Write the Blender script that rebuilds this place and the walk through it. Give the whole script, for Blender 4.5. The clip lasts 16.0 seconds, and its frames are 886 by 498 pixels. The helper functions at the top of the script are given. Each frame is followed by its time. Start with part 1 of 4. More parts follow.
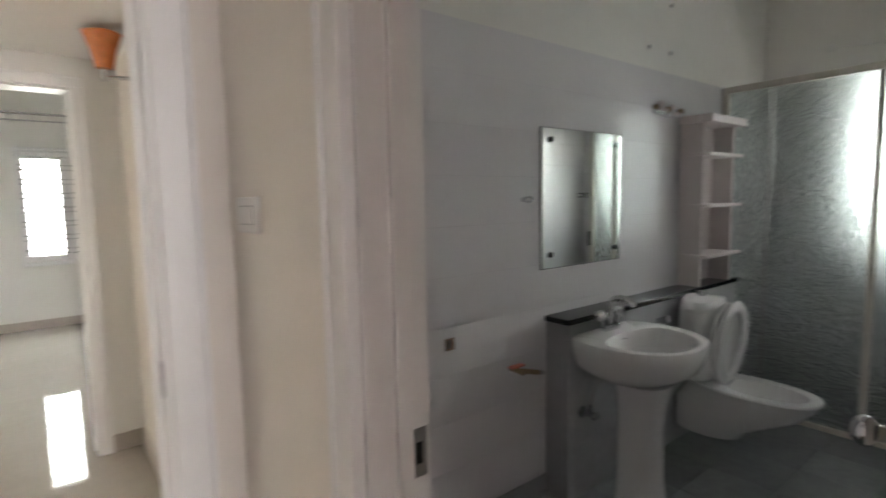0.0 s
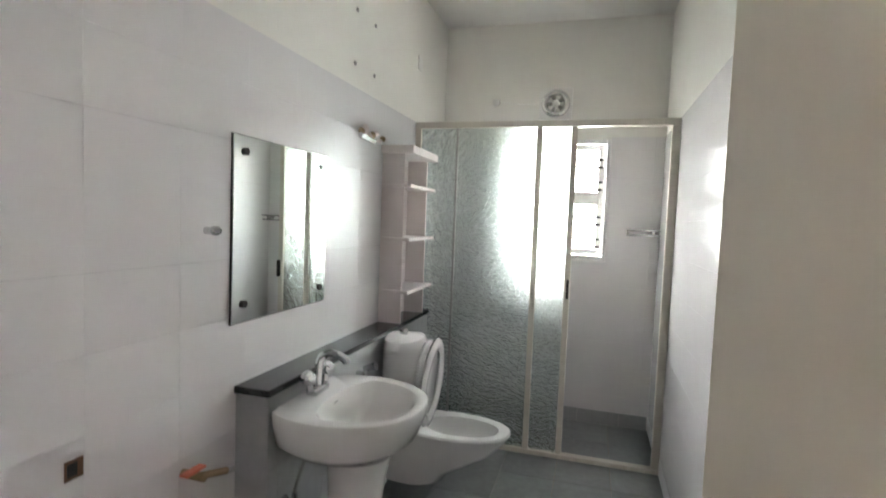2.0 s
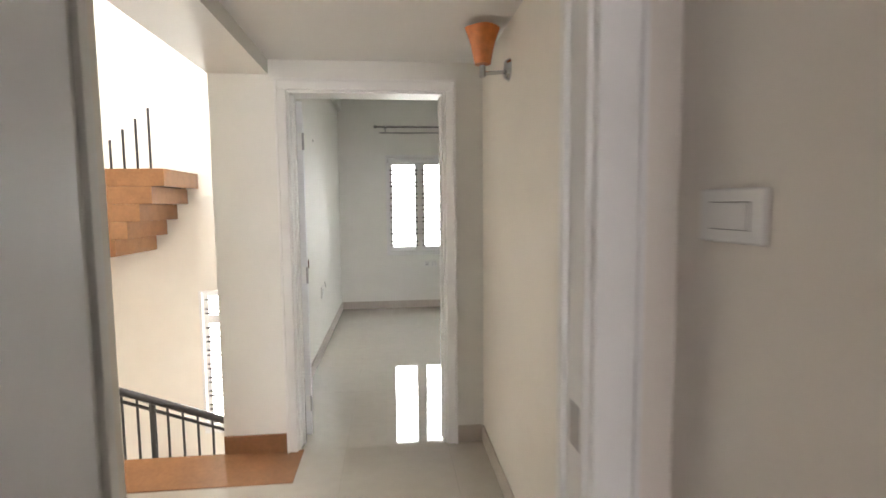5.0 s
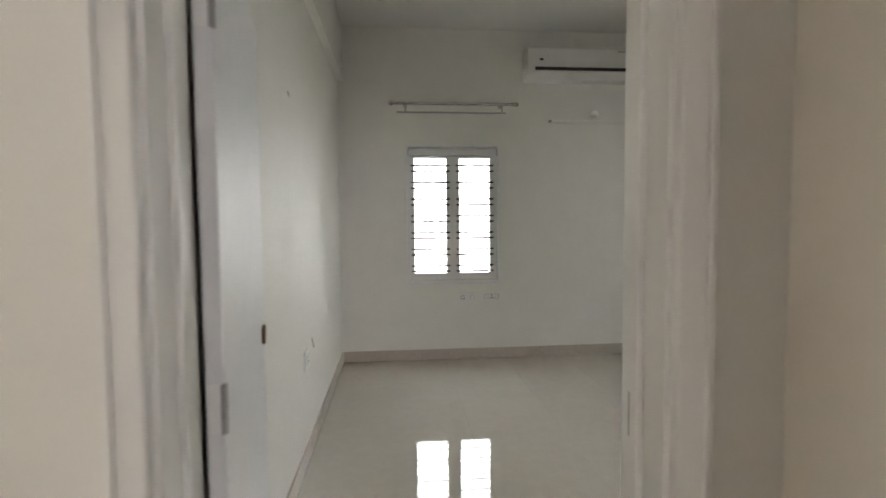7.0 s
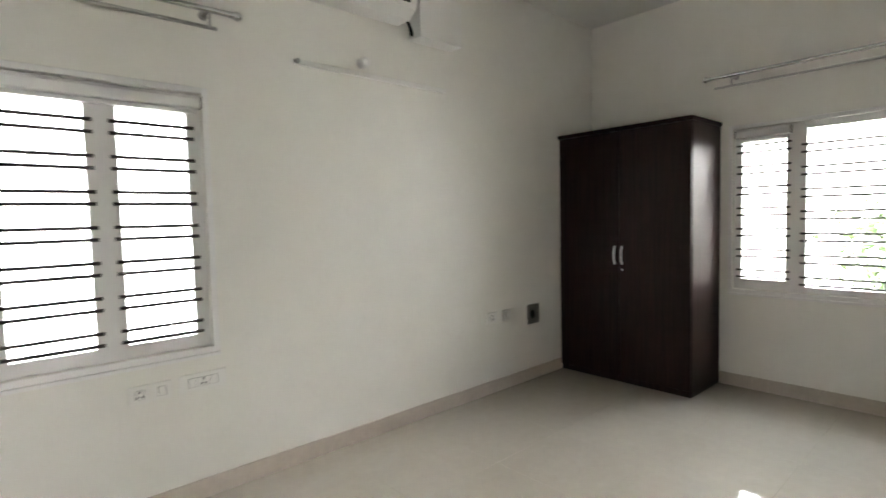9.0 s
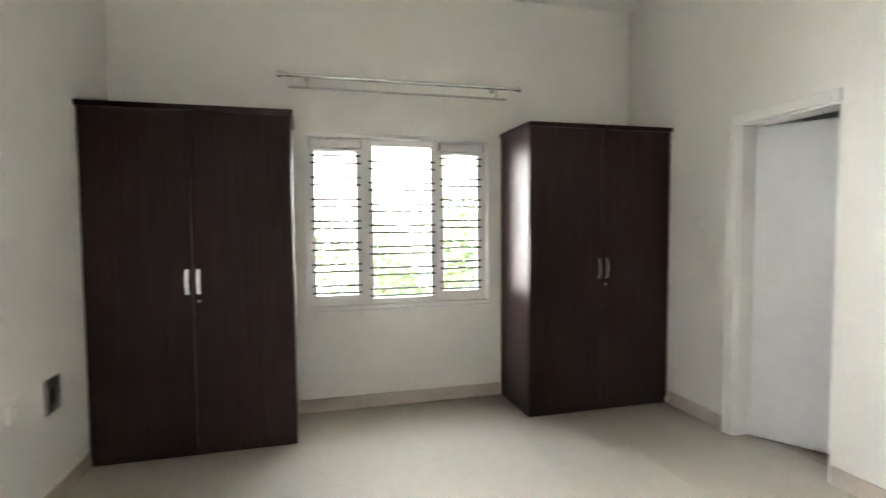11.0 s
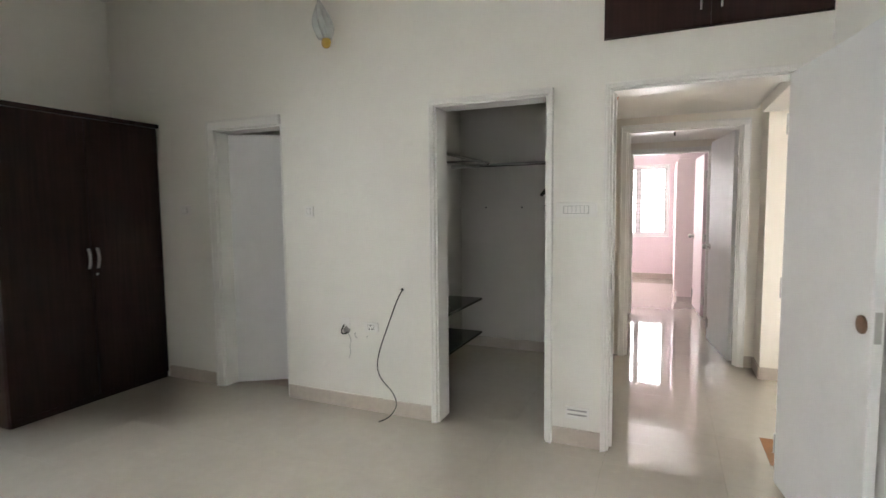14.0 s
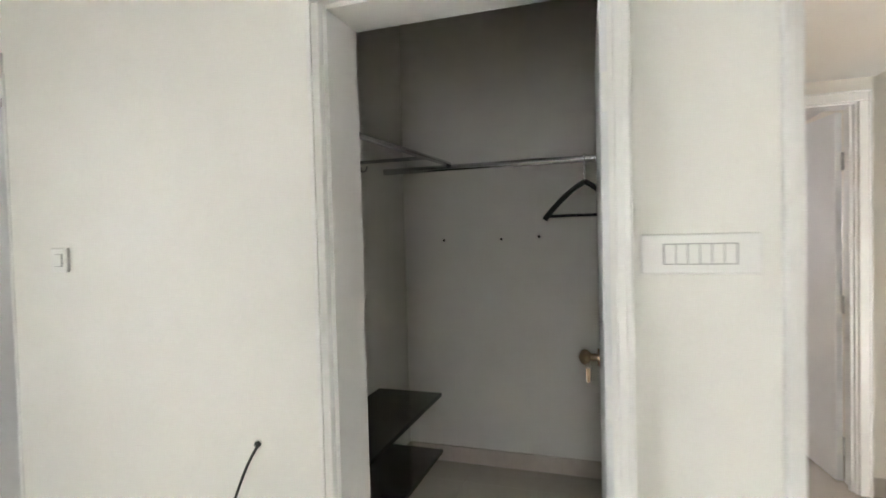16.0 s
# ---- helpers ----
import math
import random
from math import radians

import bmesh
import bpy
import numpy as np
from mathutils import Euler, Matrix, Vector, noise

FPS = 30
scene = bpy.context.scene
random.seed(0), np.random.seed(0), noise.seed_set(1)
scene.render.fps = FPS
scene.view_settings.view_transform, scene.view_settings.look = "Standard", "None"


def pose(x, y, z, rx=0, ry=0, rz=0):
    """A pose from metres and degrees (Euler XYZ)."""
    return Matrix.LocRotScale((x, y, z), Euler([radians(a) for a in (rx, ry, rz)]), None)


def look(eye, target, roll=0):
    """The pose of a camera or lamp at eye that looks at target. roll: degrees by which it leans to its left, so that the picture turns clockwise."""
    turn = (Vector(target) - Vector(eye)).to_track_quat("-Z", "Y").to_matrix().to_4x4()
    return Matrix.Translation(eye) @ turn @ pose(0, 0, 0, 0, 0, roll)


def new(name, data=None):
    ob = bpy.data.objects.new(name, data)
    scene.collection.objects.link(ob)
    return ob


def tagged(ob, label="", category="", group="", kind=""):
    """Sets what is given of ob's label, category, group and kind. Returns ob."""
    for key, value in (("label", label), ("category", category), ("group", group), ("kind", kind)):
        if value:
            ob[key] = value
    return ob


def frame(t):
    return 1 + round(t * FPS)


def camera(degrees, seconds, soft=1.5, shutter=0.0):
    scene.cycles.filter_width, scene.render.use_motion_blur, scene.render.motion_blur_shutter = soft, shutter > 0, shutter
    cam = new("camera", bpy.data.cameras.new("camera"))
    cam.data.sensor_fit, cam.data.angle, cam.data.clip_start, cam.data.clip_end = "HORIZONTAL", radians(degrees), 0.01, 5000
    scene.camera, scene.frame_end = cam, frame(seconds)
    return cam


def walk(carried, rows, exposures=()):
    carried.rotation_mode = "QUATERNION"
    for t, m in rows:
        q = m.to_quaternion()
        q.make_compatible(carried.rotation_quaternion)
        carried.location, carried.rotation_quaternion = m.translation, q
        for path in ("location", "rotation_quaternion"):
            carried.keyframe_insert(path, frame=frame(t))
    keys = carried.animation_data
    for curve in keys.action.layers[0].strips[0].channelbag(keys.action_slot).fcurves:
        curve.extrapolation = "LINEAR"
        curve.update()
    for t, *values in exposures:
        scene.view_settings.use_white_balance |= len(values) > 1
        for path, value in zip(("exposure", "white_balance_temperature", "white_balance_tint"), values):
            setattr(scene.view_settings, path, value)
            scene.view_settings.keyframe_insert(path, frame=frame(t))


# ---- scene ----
cam = camera(81.8, 16.0, 1.5, 0.4)
PATH = [
    (0, (-1.278, -3.61, 1.432), (-0.049, -2.044, 1.235), -1.1),
    (0.5, (-1.171, -3.43, 1.436), (0.491, -2.327, 1.295), -0.3),
    (1, (-1.028, -3.306, 1.479), (0.8, -2.497, 1.427), 1.0),
    (1.5, (-0.97, -3.248, 1.518), (0.917, -2.586, 1.525), 1.7),
    (2, (-0.932, -3.219, 1.486), (0.984, -2.658, 1.367), 2.2),
    (2.5, (-0.925, -3.224, 1.419), (0.937, -2.622, 1.008), 2.8),
    (3, (-0.99, -3.282, 1.383), (0.718, -2.426, 0.79), 2.8),
    (3.5, (-1.141, -3.423, 1.374), (0.262, -2.109, 0.821), 1.9),
    (4, (-1.241, -3.53, 1.407), (-0.351, -1.788, 0.988), 1.6),
    (4.5, (-1.32, -3.525, 1.421), (-0.94, -1.58, 1.158), 0.0),
    (4.7, (-1.365, -3.40, 1.426), (-1.126, -1.431, 1.213), -0.6),
    (6.8, (-1.562, -1.225, 1.362), (-1.422, 0.768, 1.262), -0.5),
    (7, (-1.582, -1.01, 1.383), (-1.394, 0.978, 1.266), -0.5),
    (7.5, (-1.558, -0.445, 1.387), (-1.182, 1.517, 1.268), -0.8),
    (8, (-1.501, 0.123, 1.399), (-0.885, 2.022, 1.284), -0.9),
    (8.2, (-1.501, 0.347, 1.423), (-0.741, 2.192, 1.303), -1.1),
    (10.3, (-1.084, 2.338, 1.393), (0.894, 2.622, 1.313), -1.0),
    (10.5, (-1.011, 2.475, 1.382), (0.987, 2.499, 1.306), -0.9),
    (11, (-0.868, 2.714, 1.42), (1.062, 2.199, 1.318), -0.4),
    (11.5, (-1.022, 2.904, 1.434), (0.704, 1.904, 1.293), -0.3),
    (12, (-1.268, 3.082, 1.432), (0.199, 1.734, 1.265), -0.1),
    (12.5, (-1.429, 3.272, 1.434), (-0.235, 1.677, 1.26), 0.0),
    (13, (-1.467, 3.336, 1.423), (-0.503, 1.593, 1.249), -0.3),
    (13.5, (-1.467, 3.311, 1.417), (-0.618, 1.509, 1.24), -0.5),
    (14, (-1.392, 3.012, 1.416), (-0.596, 1.185, 1.258), -0.6),
    (14.5, (-1.225, 2.602, 1.428), (-0.506, 0.741, 1.289), -0.8),
    (15, (-1.044, 2.161, 1.421), (-0.395, 0.273, 1.3), -1.2),
    (15.5, (-0.92, 1.65, 1.428), (-0.294, -0.246, 1.315), -1.4),
    (16, (-0.743, 1.2, 1.455), (-0.117, -0.698, 1.4), -1.5),
]
walk(cam, [(t, look(eye, target, roll)) for t, eye, target, roll in PATH],
     [(0, 0.9), (0.5, 1.4), (1.0, 1.65), (1.5, 1.95), (2.5, 2.2), (3.0, 2.35), (3.5, 1.9), (4.0, 1.15), (4.5, 0.75), (4.7, 0.7), (6.8, 0.1), (7.0, 0.1), (7.5, 0.25), (8.2, 0.65), (10.3, 1.5), (11.0, 1.65), (11.5, 1.25), (12.0, 0.95), (12.5, 0.75), (13.5, 0.75), (14.5, 0.55), (15.5, 0.85), (16.0, 1.25)])

# ---- world, sun, exposure ----
world = bpy.data.worlds.new("sky")
scene.world = world
world.use_nodes = True
wn = world.node_tree
sky = wn.nodes.new("ShaderNodeTexSky")
sky.sky_type = "NISHITA"
sky.sun_disc = False
sky.sun_elevation = radians(40)
sky.sun_rotation = radians(275)
sky.air_density, sky.dust_density = 1.2, 2.5
wn.nodes["Background"].inputs["Strength"].default_value = 0.15
wn.links.new(sky.outputs[0], wn.nodes["Background"].inputs["Color"])
sun_data = bpy.data.lights.new("sun", "SUN")
sun_data.energy, sun_data.angle, sun_data.color = 5.0, radians(0.6), (1, 0.95, 0.87)
sun = new("sun", sun_data)
sun.matrix_world = look((-12, 1.0, 10), (0, 0.0, 0))


def area_lamp(name, centre, target, w, h, watts, colour=(0.985, 0.985, 1.0)):
    """An area lamp, for a window's sky light or added out of view."""
    d = bpy.data.lights.new(name, "AREA")
    d.shape, d.size, d.size_y, d.energy, d.color = "RECTANGLE", w, h, watts, colour
    o = new(name, d)
    o.matrix_world = look(centre, target)
    return o


# Unseen lamps added outside, above the bedroom windows, to stand in for sky.
area_lamp("window_light_north", (-1.0, 6.6, 4.5), (-0.9, 3.2, 1.0), 4.4, 2.6, 400, (0.86, 0.93, 1.0))
area_lamp("window_light_east", (5.9, 2.0, 4.7), (2.4, 2.0, 1.0), 5.0, 2.8, 360, (0.86, 0.93, 1.0))
# Sky light at the window openings.
area_lamp("window_light_bath", (3.19, -2.96, 1.665), (0, -2.96, 1.665), 0.66, 0.84, 2.5, (0.95, 0.97, 1.0))
area_lamp("window_light_far_room", (-0.89, -7.96, 1.525), (-0.89, 0, 1.525), 1.06, 1.33, 130, (1.0, 0.95, 0.98))
area_lamp("window_light_stair", (-3.285, 3.19, -0.38), (-3.285, 0, -0.38), 0.66, 1.62, 70)
# Lamp added under the closed ceiling to brighten the stairs; no real opening.
area_lamp("stair_skylight", (-4.4, 0.4, 5.99), (-4.4, 0.4, 0), 2.2, 2.2, 200)


# ---- materials ----
def material(name, colour, rough=0.5, metal=0.0, var=0.06, scale=6.0, bump=0.0, bscale=40.0, spec=0.5, trans=0.0, ior=1.45, coat=0.0, emit=0.0):
    m = bpy.data.materials.new(name)
    m.use_nodes = True
    nt = m.node_tree
    b = nt.nodes["Principled BSDF"]
    b.inputs["Roughness"].default_value = rough
    b.inputs["Metallic"].default_value = metal
    b.inputs["Specular IOR Level"].default_value = spec
    b.inputs["Transmission Weight"].default_value = trans
    b.inputs["IOR"].default_value = ior
    b.inputs["Coat Weight"].default_value = coat
    co = nt.nodes.new("ShaderNodeTexCoord")
    geo = nt.nodes.new("ShaderNodeNewGeometry")
    big = nt.nodes.new("ShaderNodeTexNoise")
    big.inputs["Scale"].default_value = scale * 0.18
    big.inputs["Detail"].default_value = 3
    fine = nt.nodes.new("ShaderNodeTexNoise")
    fine.inputs["Scale"].default_value = scale
    fine.inputs["Detail"].default_value = 5
    nt.links.new(geo.outputs["Position"], big.inputs["Vector"])
    nt.links.new(geo.outputs["Position"], fine.inputs["Vector"])
    add = nt.nodes.new("ShaderNodeMath")
    add.operation = "ADD"
    nt.links.new(big.outputs["Fac"], add.inputs[0])
    nt.links.new(fine.outputs["Fac"], add.inputs[1])
    ramp = nt.nodes.new("ShaderNodeMapRange")
    ramp.inputs["From Min"].default_value, ramp.inputs["From Max"].default_value = 0.6, 1.4
    ramp.inputs["To Min"].default_value, ramp.inputs["To Max"].default_value = 1 - var, 1 + var
    nt.links.new(add.outputs[0], ramp.inputs["Value"])
    mul = nt.nodes.new("ShaderNodeVectorMath")
    mul.operation = "SCALE"
    mul.inputs[0].default_value = colour
    nt.links.new(ramp.outputs[0], mul.inputs["Scale"])
    nt.links.new(mul.outputs[0], b.inputs["Base Color"])
    if bump:
        bn = nt.nodes.new("ShaderNodeTexNoise")
        bn.inputs["Scale"].default_value = bscale
        bn.inputs["Detail"].default_value = 4
        nt.links.new(geo.outputs["Position"], bn.inputs["Vector"])
        bu = nt.nodes.new("ShaderNodeBump")
        bu.inputs["Strength"].default_value = bump
        bu.inputs["Distance"].default_value = 0.01
        nt.links.new(bn.outputs["Fac"], bu.inputs["Height"])
        nt.links.new(bu.outputs[0], b.inputs["Normal"])
    return m


def per_piece(m, amount):
    """Lightens or darkens each piece a little."""
    nt = m.node_tree
    b = nt.nodes["Principled BSDF"]
    src = b.inputs["Base Color"].links[0].from_socket
    info = nt.nodes.new("ShaderNodeObjectInfo")
    r = nt.nodes.new("ShaderNodeMapRange")
    r.inputs["To Min"].default_value, r.inputs["To Max"].default_value = 1 - amount, 1 + amount
    nt.links.new(info.outputs["Random"], r.inputs["Value"])
    s = nt.nodes.new("ShaderNodeVectorMath")
    s.operation = "SCALE"
    nt.links.new(src, s.inputs[0])
    nt.links.new(r.outputs[0], s.inputs["Scale"])
    nt.links.new(s.outputs[0], b.inputs["Base Color"])
    return m


def wood_grain(m, strength):
    """Long streaks along z over the colour, and a fine relief."""
    nt = m.node_tree
    b = nt.nodes["Principled BSDF"]
    geo = nt.nodes.new("ShaderNodeNewGeometry")
    mp = nt.nodes.new("ShaderNodeMapping")
    mp.inputs["Scale"].default_value = (60, 60, 2.2)
    nz = nt.nodes.new("ShaderNodeTexNoise")
    nz.inputs["Scale"].default_value = 1.0
    nz.inputs["Detail"].default_value = 6
    nt.links.new(geo.outputs["Position"], mp.inputs["Vector"])
    nt.links.new(mp.outputs[0], nz.inputs["Vector"])
    r = nt.nodes.new("ShaderNodeMapRange")
    r.inputs["From Min"].default_value, r.inputs["From Max"].default_value = 0.3, 0.7
    r.inputs["To Min"].default_value, r.inputs["To Max"].default_value = 1 - strength, 1 + strength
    nt.links.new(nz.outputs["Fac"], r.inputs["Value"])
    s = nt.nodes.new("ShaderNodeVectorMath")
    s.operation = "SCALE"
    nt.links.new(b.inputs["Base Color"].links[0].from_socket, s.inputs[0])
    nt.links.new(r.outputs[0], s.inputs["Scale"])
    nt.links.new(s.outputs[0], b.inputs["Base Color"])
    bu = nt.nodes.new("ShaderNodeBump")
    bu.inputs["Strength"].default_value = 0.12
    bu.inputs["Distance"].default_value = 0.004
    nt.links.new(nz.outputs["Fac"], bu.inputs["Height"])
    nt.links.new(bu.outputs[0], b.inputs["Normal"])
    return m


CREAM = material("cream_wall_paint", (0.80, 0.785, 0.735), 0.55, var=0.025, scale=5, bump=0.06, bscale=90)
YELLOW = material("warm_cream_wall_paint", (0.81, 0.765, 0.69), 0.5, var=0.03, scale=5, bump=0.06, bscale=90)
CEIL = material("white_ceiling_paint", (0.82, 0.81, 0.78), 0.7, var=0.02, scale=4, bump=0.04, bscale=80)
PINK = material("pale_pink_wall_paint", (0.82, 0.70, 0.73), 0.5, var=0.02, scale=4)
TRIM = material("white_gloss_trim", (0.80, 0.79, 0.76), 0.35, var=0.03, scale=9, bump=0.03, bscale=60)
LEAFW = material("white_door_laminate", (0.74, 0.74, 0.74), 0.42, spec=0.3, var=0.035, scale=7, bump=0.02, bscale=50)
BATHDOOR = material("cream_bathroom_door_paint", (0.76, 0.70, 0.60), 0.4, var=0.03, scale=6)
VITRIFIED = per_piece(material("polished_cream_floor_tile", (0.42, 0.38, 0.325), 0.04, var=0.05, scale=14, spec=0.8, coat=0.6), 0.008)
GROUT = material("grey_grout", (0.34, 0.30, 0.25), 0.8)
SKIRT = material("beige_stone_skirting", (0.50, 0.44, 0.38), 0.3, var=0.08, scale=30)
WALLTILE = per_piece(material("white_glazed_wall_tile", (0.75, 0.735, 0.735), 0.12, var=0.015, scale=4, bump=0.015, bscale=14, spec=0.4), 0.004)
BATHFLOOR = per_piece(material("grey_matt_floor_tile", (0.26, 0.275, 0.27), 0.34, var=0.16, scale=22, bump=0.05, bscale=70), 0.1)
GREYTILE = material("grey_stone_cladding", (0.42, 0.43, 0.43), 0.35, var=0.1, scale=20)
GRANITE = material("black_granite", (0.014, 0.014, 0.016), 0.12, var=0.5, scale=90, spec=0.6)
BROWN = material("brown_granite", (0.25, 0.12, 0.055), 0.2, var=0.15, scale=45)
DARKWOOD = wood_grain(material("dark_wenge_laminate", (0.021, 0.0095, 0.0082), 0.42, spec=0.16, var=0.15, scale=10), 0.3)
PALEWOOD = material("pale_pink_laminate", (0.76, 0.69, 0.67), 0.4, var=0.03, scale=8)
CERAMIC = material("white_ceramic", (0.80, 0.79, 0.78), 0.08, var=0.012, scale=4, spec=0.6)
CHROME = material("chrome", (0.60, 0.60, 0.61), 0.14, 1.0, var=0.03)
STEEL = material("brushed_steel", (0.42, 0.41, 0.40), 0.3, 1.0, var=0.08, scale=50)
BRASS = material("aged_brass", (0.30, 0.22, 0.14), 0.4, 1.0, var=0.15, scale=40)
RED = material("faded_red_plastic", (0.55, 0.13, 0.07), 0.5, var=0.2, scale=60)
BLACK = material("black_plastic", (0.012, 0.012, 0.012), 0.4)
DARKROD = material("painted_dark_iron", (0.045, 0.04, 0.04), 0.4, 0.3)
PLASTIC = material("white_plastic", (0.80, 0.79, 0.76), 0.3, var=0.02)
GREYLINE = material("grey_plastic_gap", (0.30, 0.29, 0.28), 0.5)
UPVC = material("white_window_frame", (0.80, 0.79, 0.78), 0.3, var=0.02, scale=8)
ALU = material("cream_aluminium_profile", (0.68, 0.64, 0.56), 0.35, var=0.03, scale=10)
MIRROR = material("silvered_mirror", (0.80, 0.86, 0.83), 0.01, 1.0, var=0.0)
GLASS = material("window_glass", (0.96, 0.98, 0.97), 0.0, trans=1.0, ior=1.05, var=0.0)
FROST = material("pebbled_shower_glass", (0.88, 0.97, 0.95), 0.09, trans=1.0, ior=1.45, var=0.02, bump=1.0, bscale=45)
FROST.node_tree.nodes["Bump"].inputs["Distance"].default_value = 0.035
# the pebbles lie longer than they are high
stretch = FROST.node_tree.nodes.new("ShaderNodeMapping")
stretch.inputs["Scale"].default_value = (1.0, 0.6, 1.5)
relief = FROST.node_tree.nodes["Bump"].inputs["Height"].links[0].from_node
FROST.node_tree.links.new(relief.inputs["Vector"].links[0].from_socket, stretch.inputs["Vector"])
FROST.node_tree.links.new(stretch.outputs[0], relief.inputs["Vector"])
ORANGE = material("orange_art_glass", (0.70, 0.22, 0.06), 0.15, var=0.3, scale=25, coat=0.4)
CLEAR = material("clear_moulded_glass", (0.70, 0.71, 0.70), 0.12, trans=0.35, ior=1.45, var=0.05, scale=20)
AMBER = material("amber_bulb_glass", (0.65, 0.42, 0.08), 0.15, trans=0.3, var=0.2, scale=30)
BROWNTILE = material("brown_floor_tile", (0.20, 0.15, 0.12), 0.5, var=0.2, scale=20)
BARK = material("rough_bark", (0.14, 0.10, 0.07), 0.9, var=0.3, scale=20, bump=0.5, bscale=25)
FOLIAGE = material("green_leaves", (0.17, 0.25, 0.12), 0.5, var=0.35, scale=3)
GRASS = material("dry_ground", (0.24, 0.21, 0.15), 0.95, var=0.25, scale=1.0)
PLASTER = material("white_exterior_plaster", (0.75, 0.74, 0.70), 0.8, var=0.05, scale=2)
ROOF = material("grey_roof_slab", (0.35, 0.34, 0.33), 0.8, var=0.1, scale=3)
TAPE = material("purple_tape", (0.40, 0.12, 0.36), 0.5)
RUST = material("rusty_hole_edge", (0.14, 0.08, 0.05), 0.8, var=0.3, scale=80)


HAZE = bpy.data.materials.new("bright_hazy_sky")
HAZE.use_nodes = True
HAZE.node_tree.nodes["Principled BSDF"].inputs["Base Color"].default_value = (0, 0, 0, 1)
HAZE.node_tree.nodes["Principled BSDF"].inputs["Emission Color"].default_value = (1.0, 0.985, 0.975, 1)
HAZE.node_tree.nodes["Principled BSDF"].inputs["Emission Strength"].default_value = 20.0


# ---- building helpers ----
def box(bm, x0, x1, y0, y1, z0, z1, bevel=0.0):
    m = Matrix.Translation(((x0 + x1) / 2, (y0 + y1) / 2, (z0 + z1) / 2)) @ Matrix.Diagonal((abs(x1 - x0), abs(y1 - y0), abs(z1 - z0), 1))
    made = bmesh.ops.create_cube(bm, size=1, matrix=m)
    if bevel:
        edges = list({e for v in made["verts"] for e in v.link_edges})
        bmesh.ops.bevel(bm, geom=edges, offset=bevel, segments=2, affect="EDGES", profile=0.5)
    return bm


def rod(bm, a, b, r, seg=12, r2=None):
    a, b = Vector(a), Vector(b)
    d = b - a
    m = Matrix.Translation((a + b) / 2) @ d.to_track_quat("Z", "Y").to_matrix().to_4x4()
    bmesh.ops.create_cone(bm, cap_ends=True, segments=seg, radius1=r, radius2=r if r2 is None else r2, depth=d.length, matrix=m)
    return bm


def ball(bm, c, r, sx=1, sy=1, sz=1, u=16, v=10):
    bmesh.ops.create_uvsphere(bm, u_segments=u, v_segments=v, radius=r, matrix=Matrix.Translation(c) @ Matrix.Diagonal((sx, sy, sz, 1)))
    return bm


def loft(bm, rings, cap=True):
    """Skins rings of equally many points."""
    rows = [[bm.verts.new(p) for p in ring] for ring in rings]
    n = len(rows[0])
    for lo, hi in zip(rows, rows[1:]):
        for i in range(n):
            bm.faces.new((lo[i], lo[(i + 1) % n], hi[(i + 1) % n], hi[i]))
    if cap:
        bm.faces.new(rows[0][::-1])
        bm.faces.new(rows[-1])
    return bm


def B():
    return bmesh.new()


def part(name, bm, material, parent=None, label="", smooth=False):
    me = bpy.data.meshes.new(name)
    bmesh.ops.recalc_face_normals(bm, faces=bm.faces)
    bm.to_mesh(me)
    bm.free()
    me.materials.append(material)
    if smooth:
        for p in me.polygons:
            p.use_smooth = True
        me.set_sharp_from_angle(angle=radians(40))
    o = new(name, me)
    if parent:
        o.parent = parent
        o.matrix_parent_inverse = parent.matrix_basis.inverted()
    if label:
        o["label"] = label
    return o


def thing(name, at, label, category, group="", kind=""):
    o = new(name)
    o.empty_display_size = 0.1
    o.matrix_basis = Matrix.Translation(at)
    return tagged(o, label, category, group, kind)


def tube(name, pts, r, material, parent=None, label=""):
    cu = bpy.data.curves.new(name, "CURVE")
    cu.dimensions, cu.bevel_depth, cu.bevel_resolution, cu.resolution_u = "3D", r, 2, 8
    s = cu.splines.new("NURBS")
    s.points.add(len(pts) - 1)
    for p, q in zip(s.points, pts):
        p.co = (*q, 1)
    s.use_endpoint_u, s.order_u = True, 3
    tmp = bpy.data.objects.new(name, cu)
    me = bpy.data.meshes.new_from_object(tmp)
    bpy.data.objects.remove(tmp)
    me.materials.clear()
    me.materials.append(material)
    for p in me.polygons:
        p.use_smooth = True
    o = new(name, me)
    if parent:
        o.parent = parent
        o.matrix_parent_inverse = parent.matrix_basis.inverted()
    if label:
        o["label"] = label
    return o


def wall(name, axis, lo, hi, a0, a1, z0, z1, material, label, holes=()):
    """A wall from lo to hi in its thickness, a0 to a1 along; holes are (a0, a1, z0, z1)."""
    bm = B()
    cut = sorted({a0, a1, *(h[0] for h in holes), *(h[1] for h in holes)})
    for c0, c1 in zip(cut, cut[1:]):
        mid = (c0 + c1) / 2
        gaps = sorted((h[2], h[3]) for h in holes if h[0] < mid < h[1])
        z = z0
        for g0, g1 in (*gaps, (z1, z1)):
            if g0 - z > 1e-4:
                if axis == "y":
                    box(bm, c0, c1, lo, hi, z, g0)
                else:
                    box(bm, lo, hi, c0, c1, z, g0)
            z = g1
    o = part(name, bm, material)
    return tagged(o, label, "wall", "", "structure")


def baseboard(name, axis, face, out, a0, a1, material=None, h=0.1):
    bm = B()
    lo, hi = sorted((face, face + out * 0.012))
    if axis == "y":
        box(bm, a0, a1, lo, hi, 0, h, 0.002)
    else:
        box(bm, lo, hi, a0, a1, 0, h, 0.002)
    return tagged(part(name, bm, material or SKIRT), "polished beige stone skirting along the wall", "baseboard", "skirting", "structure")


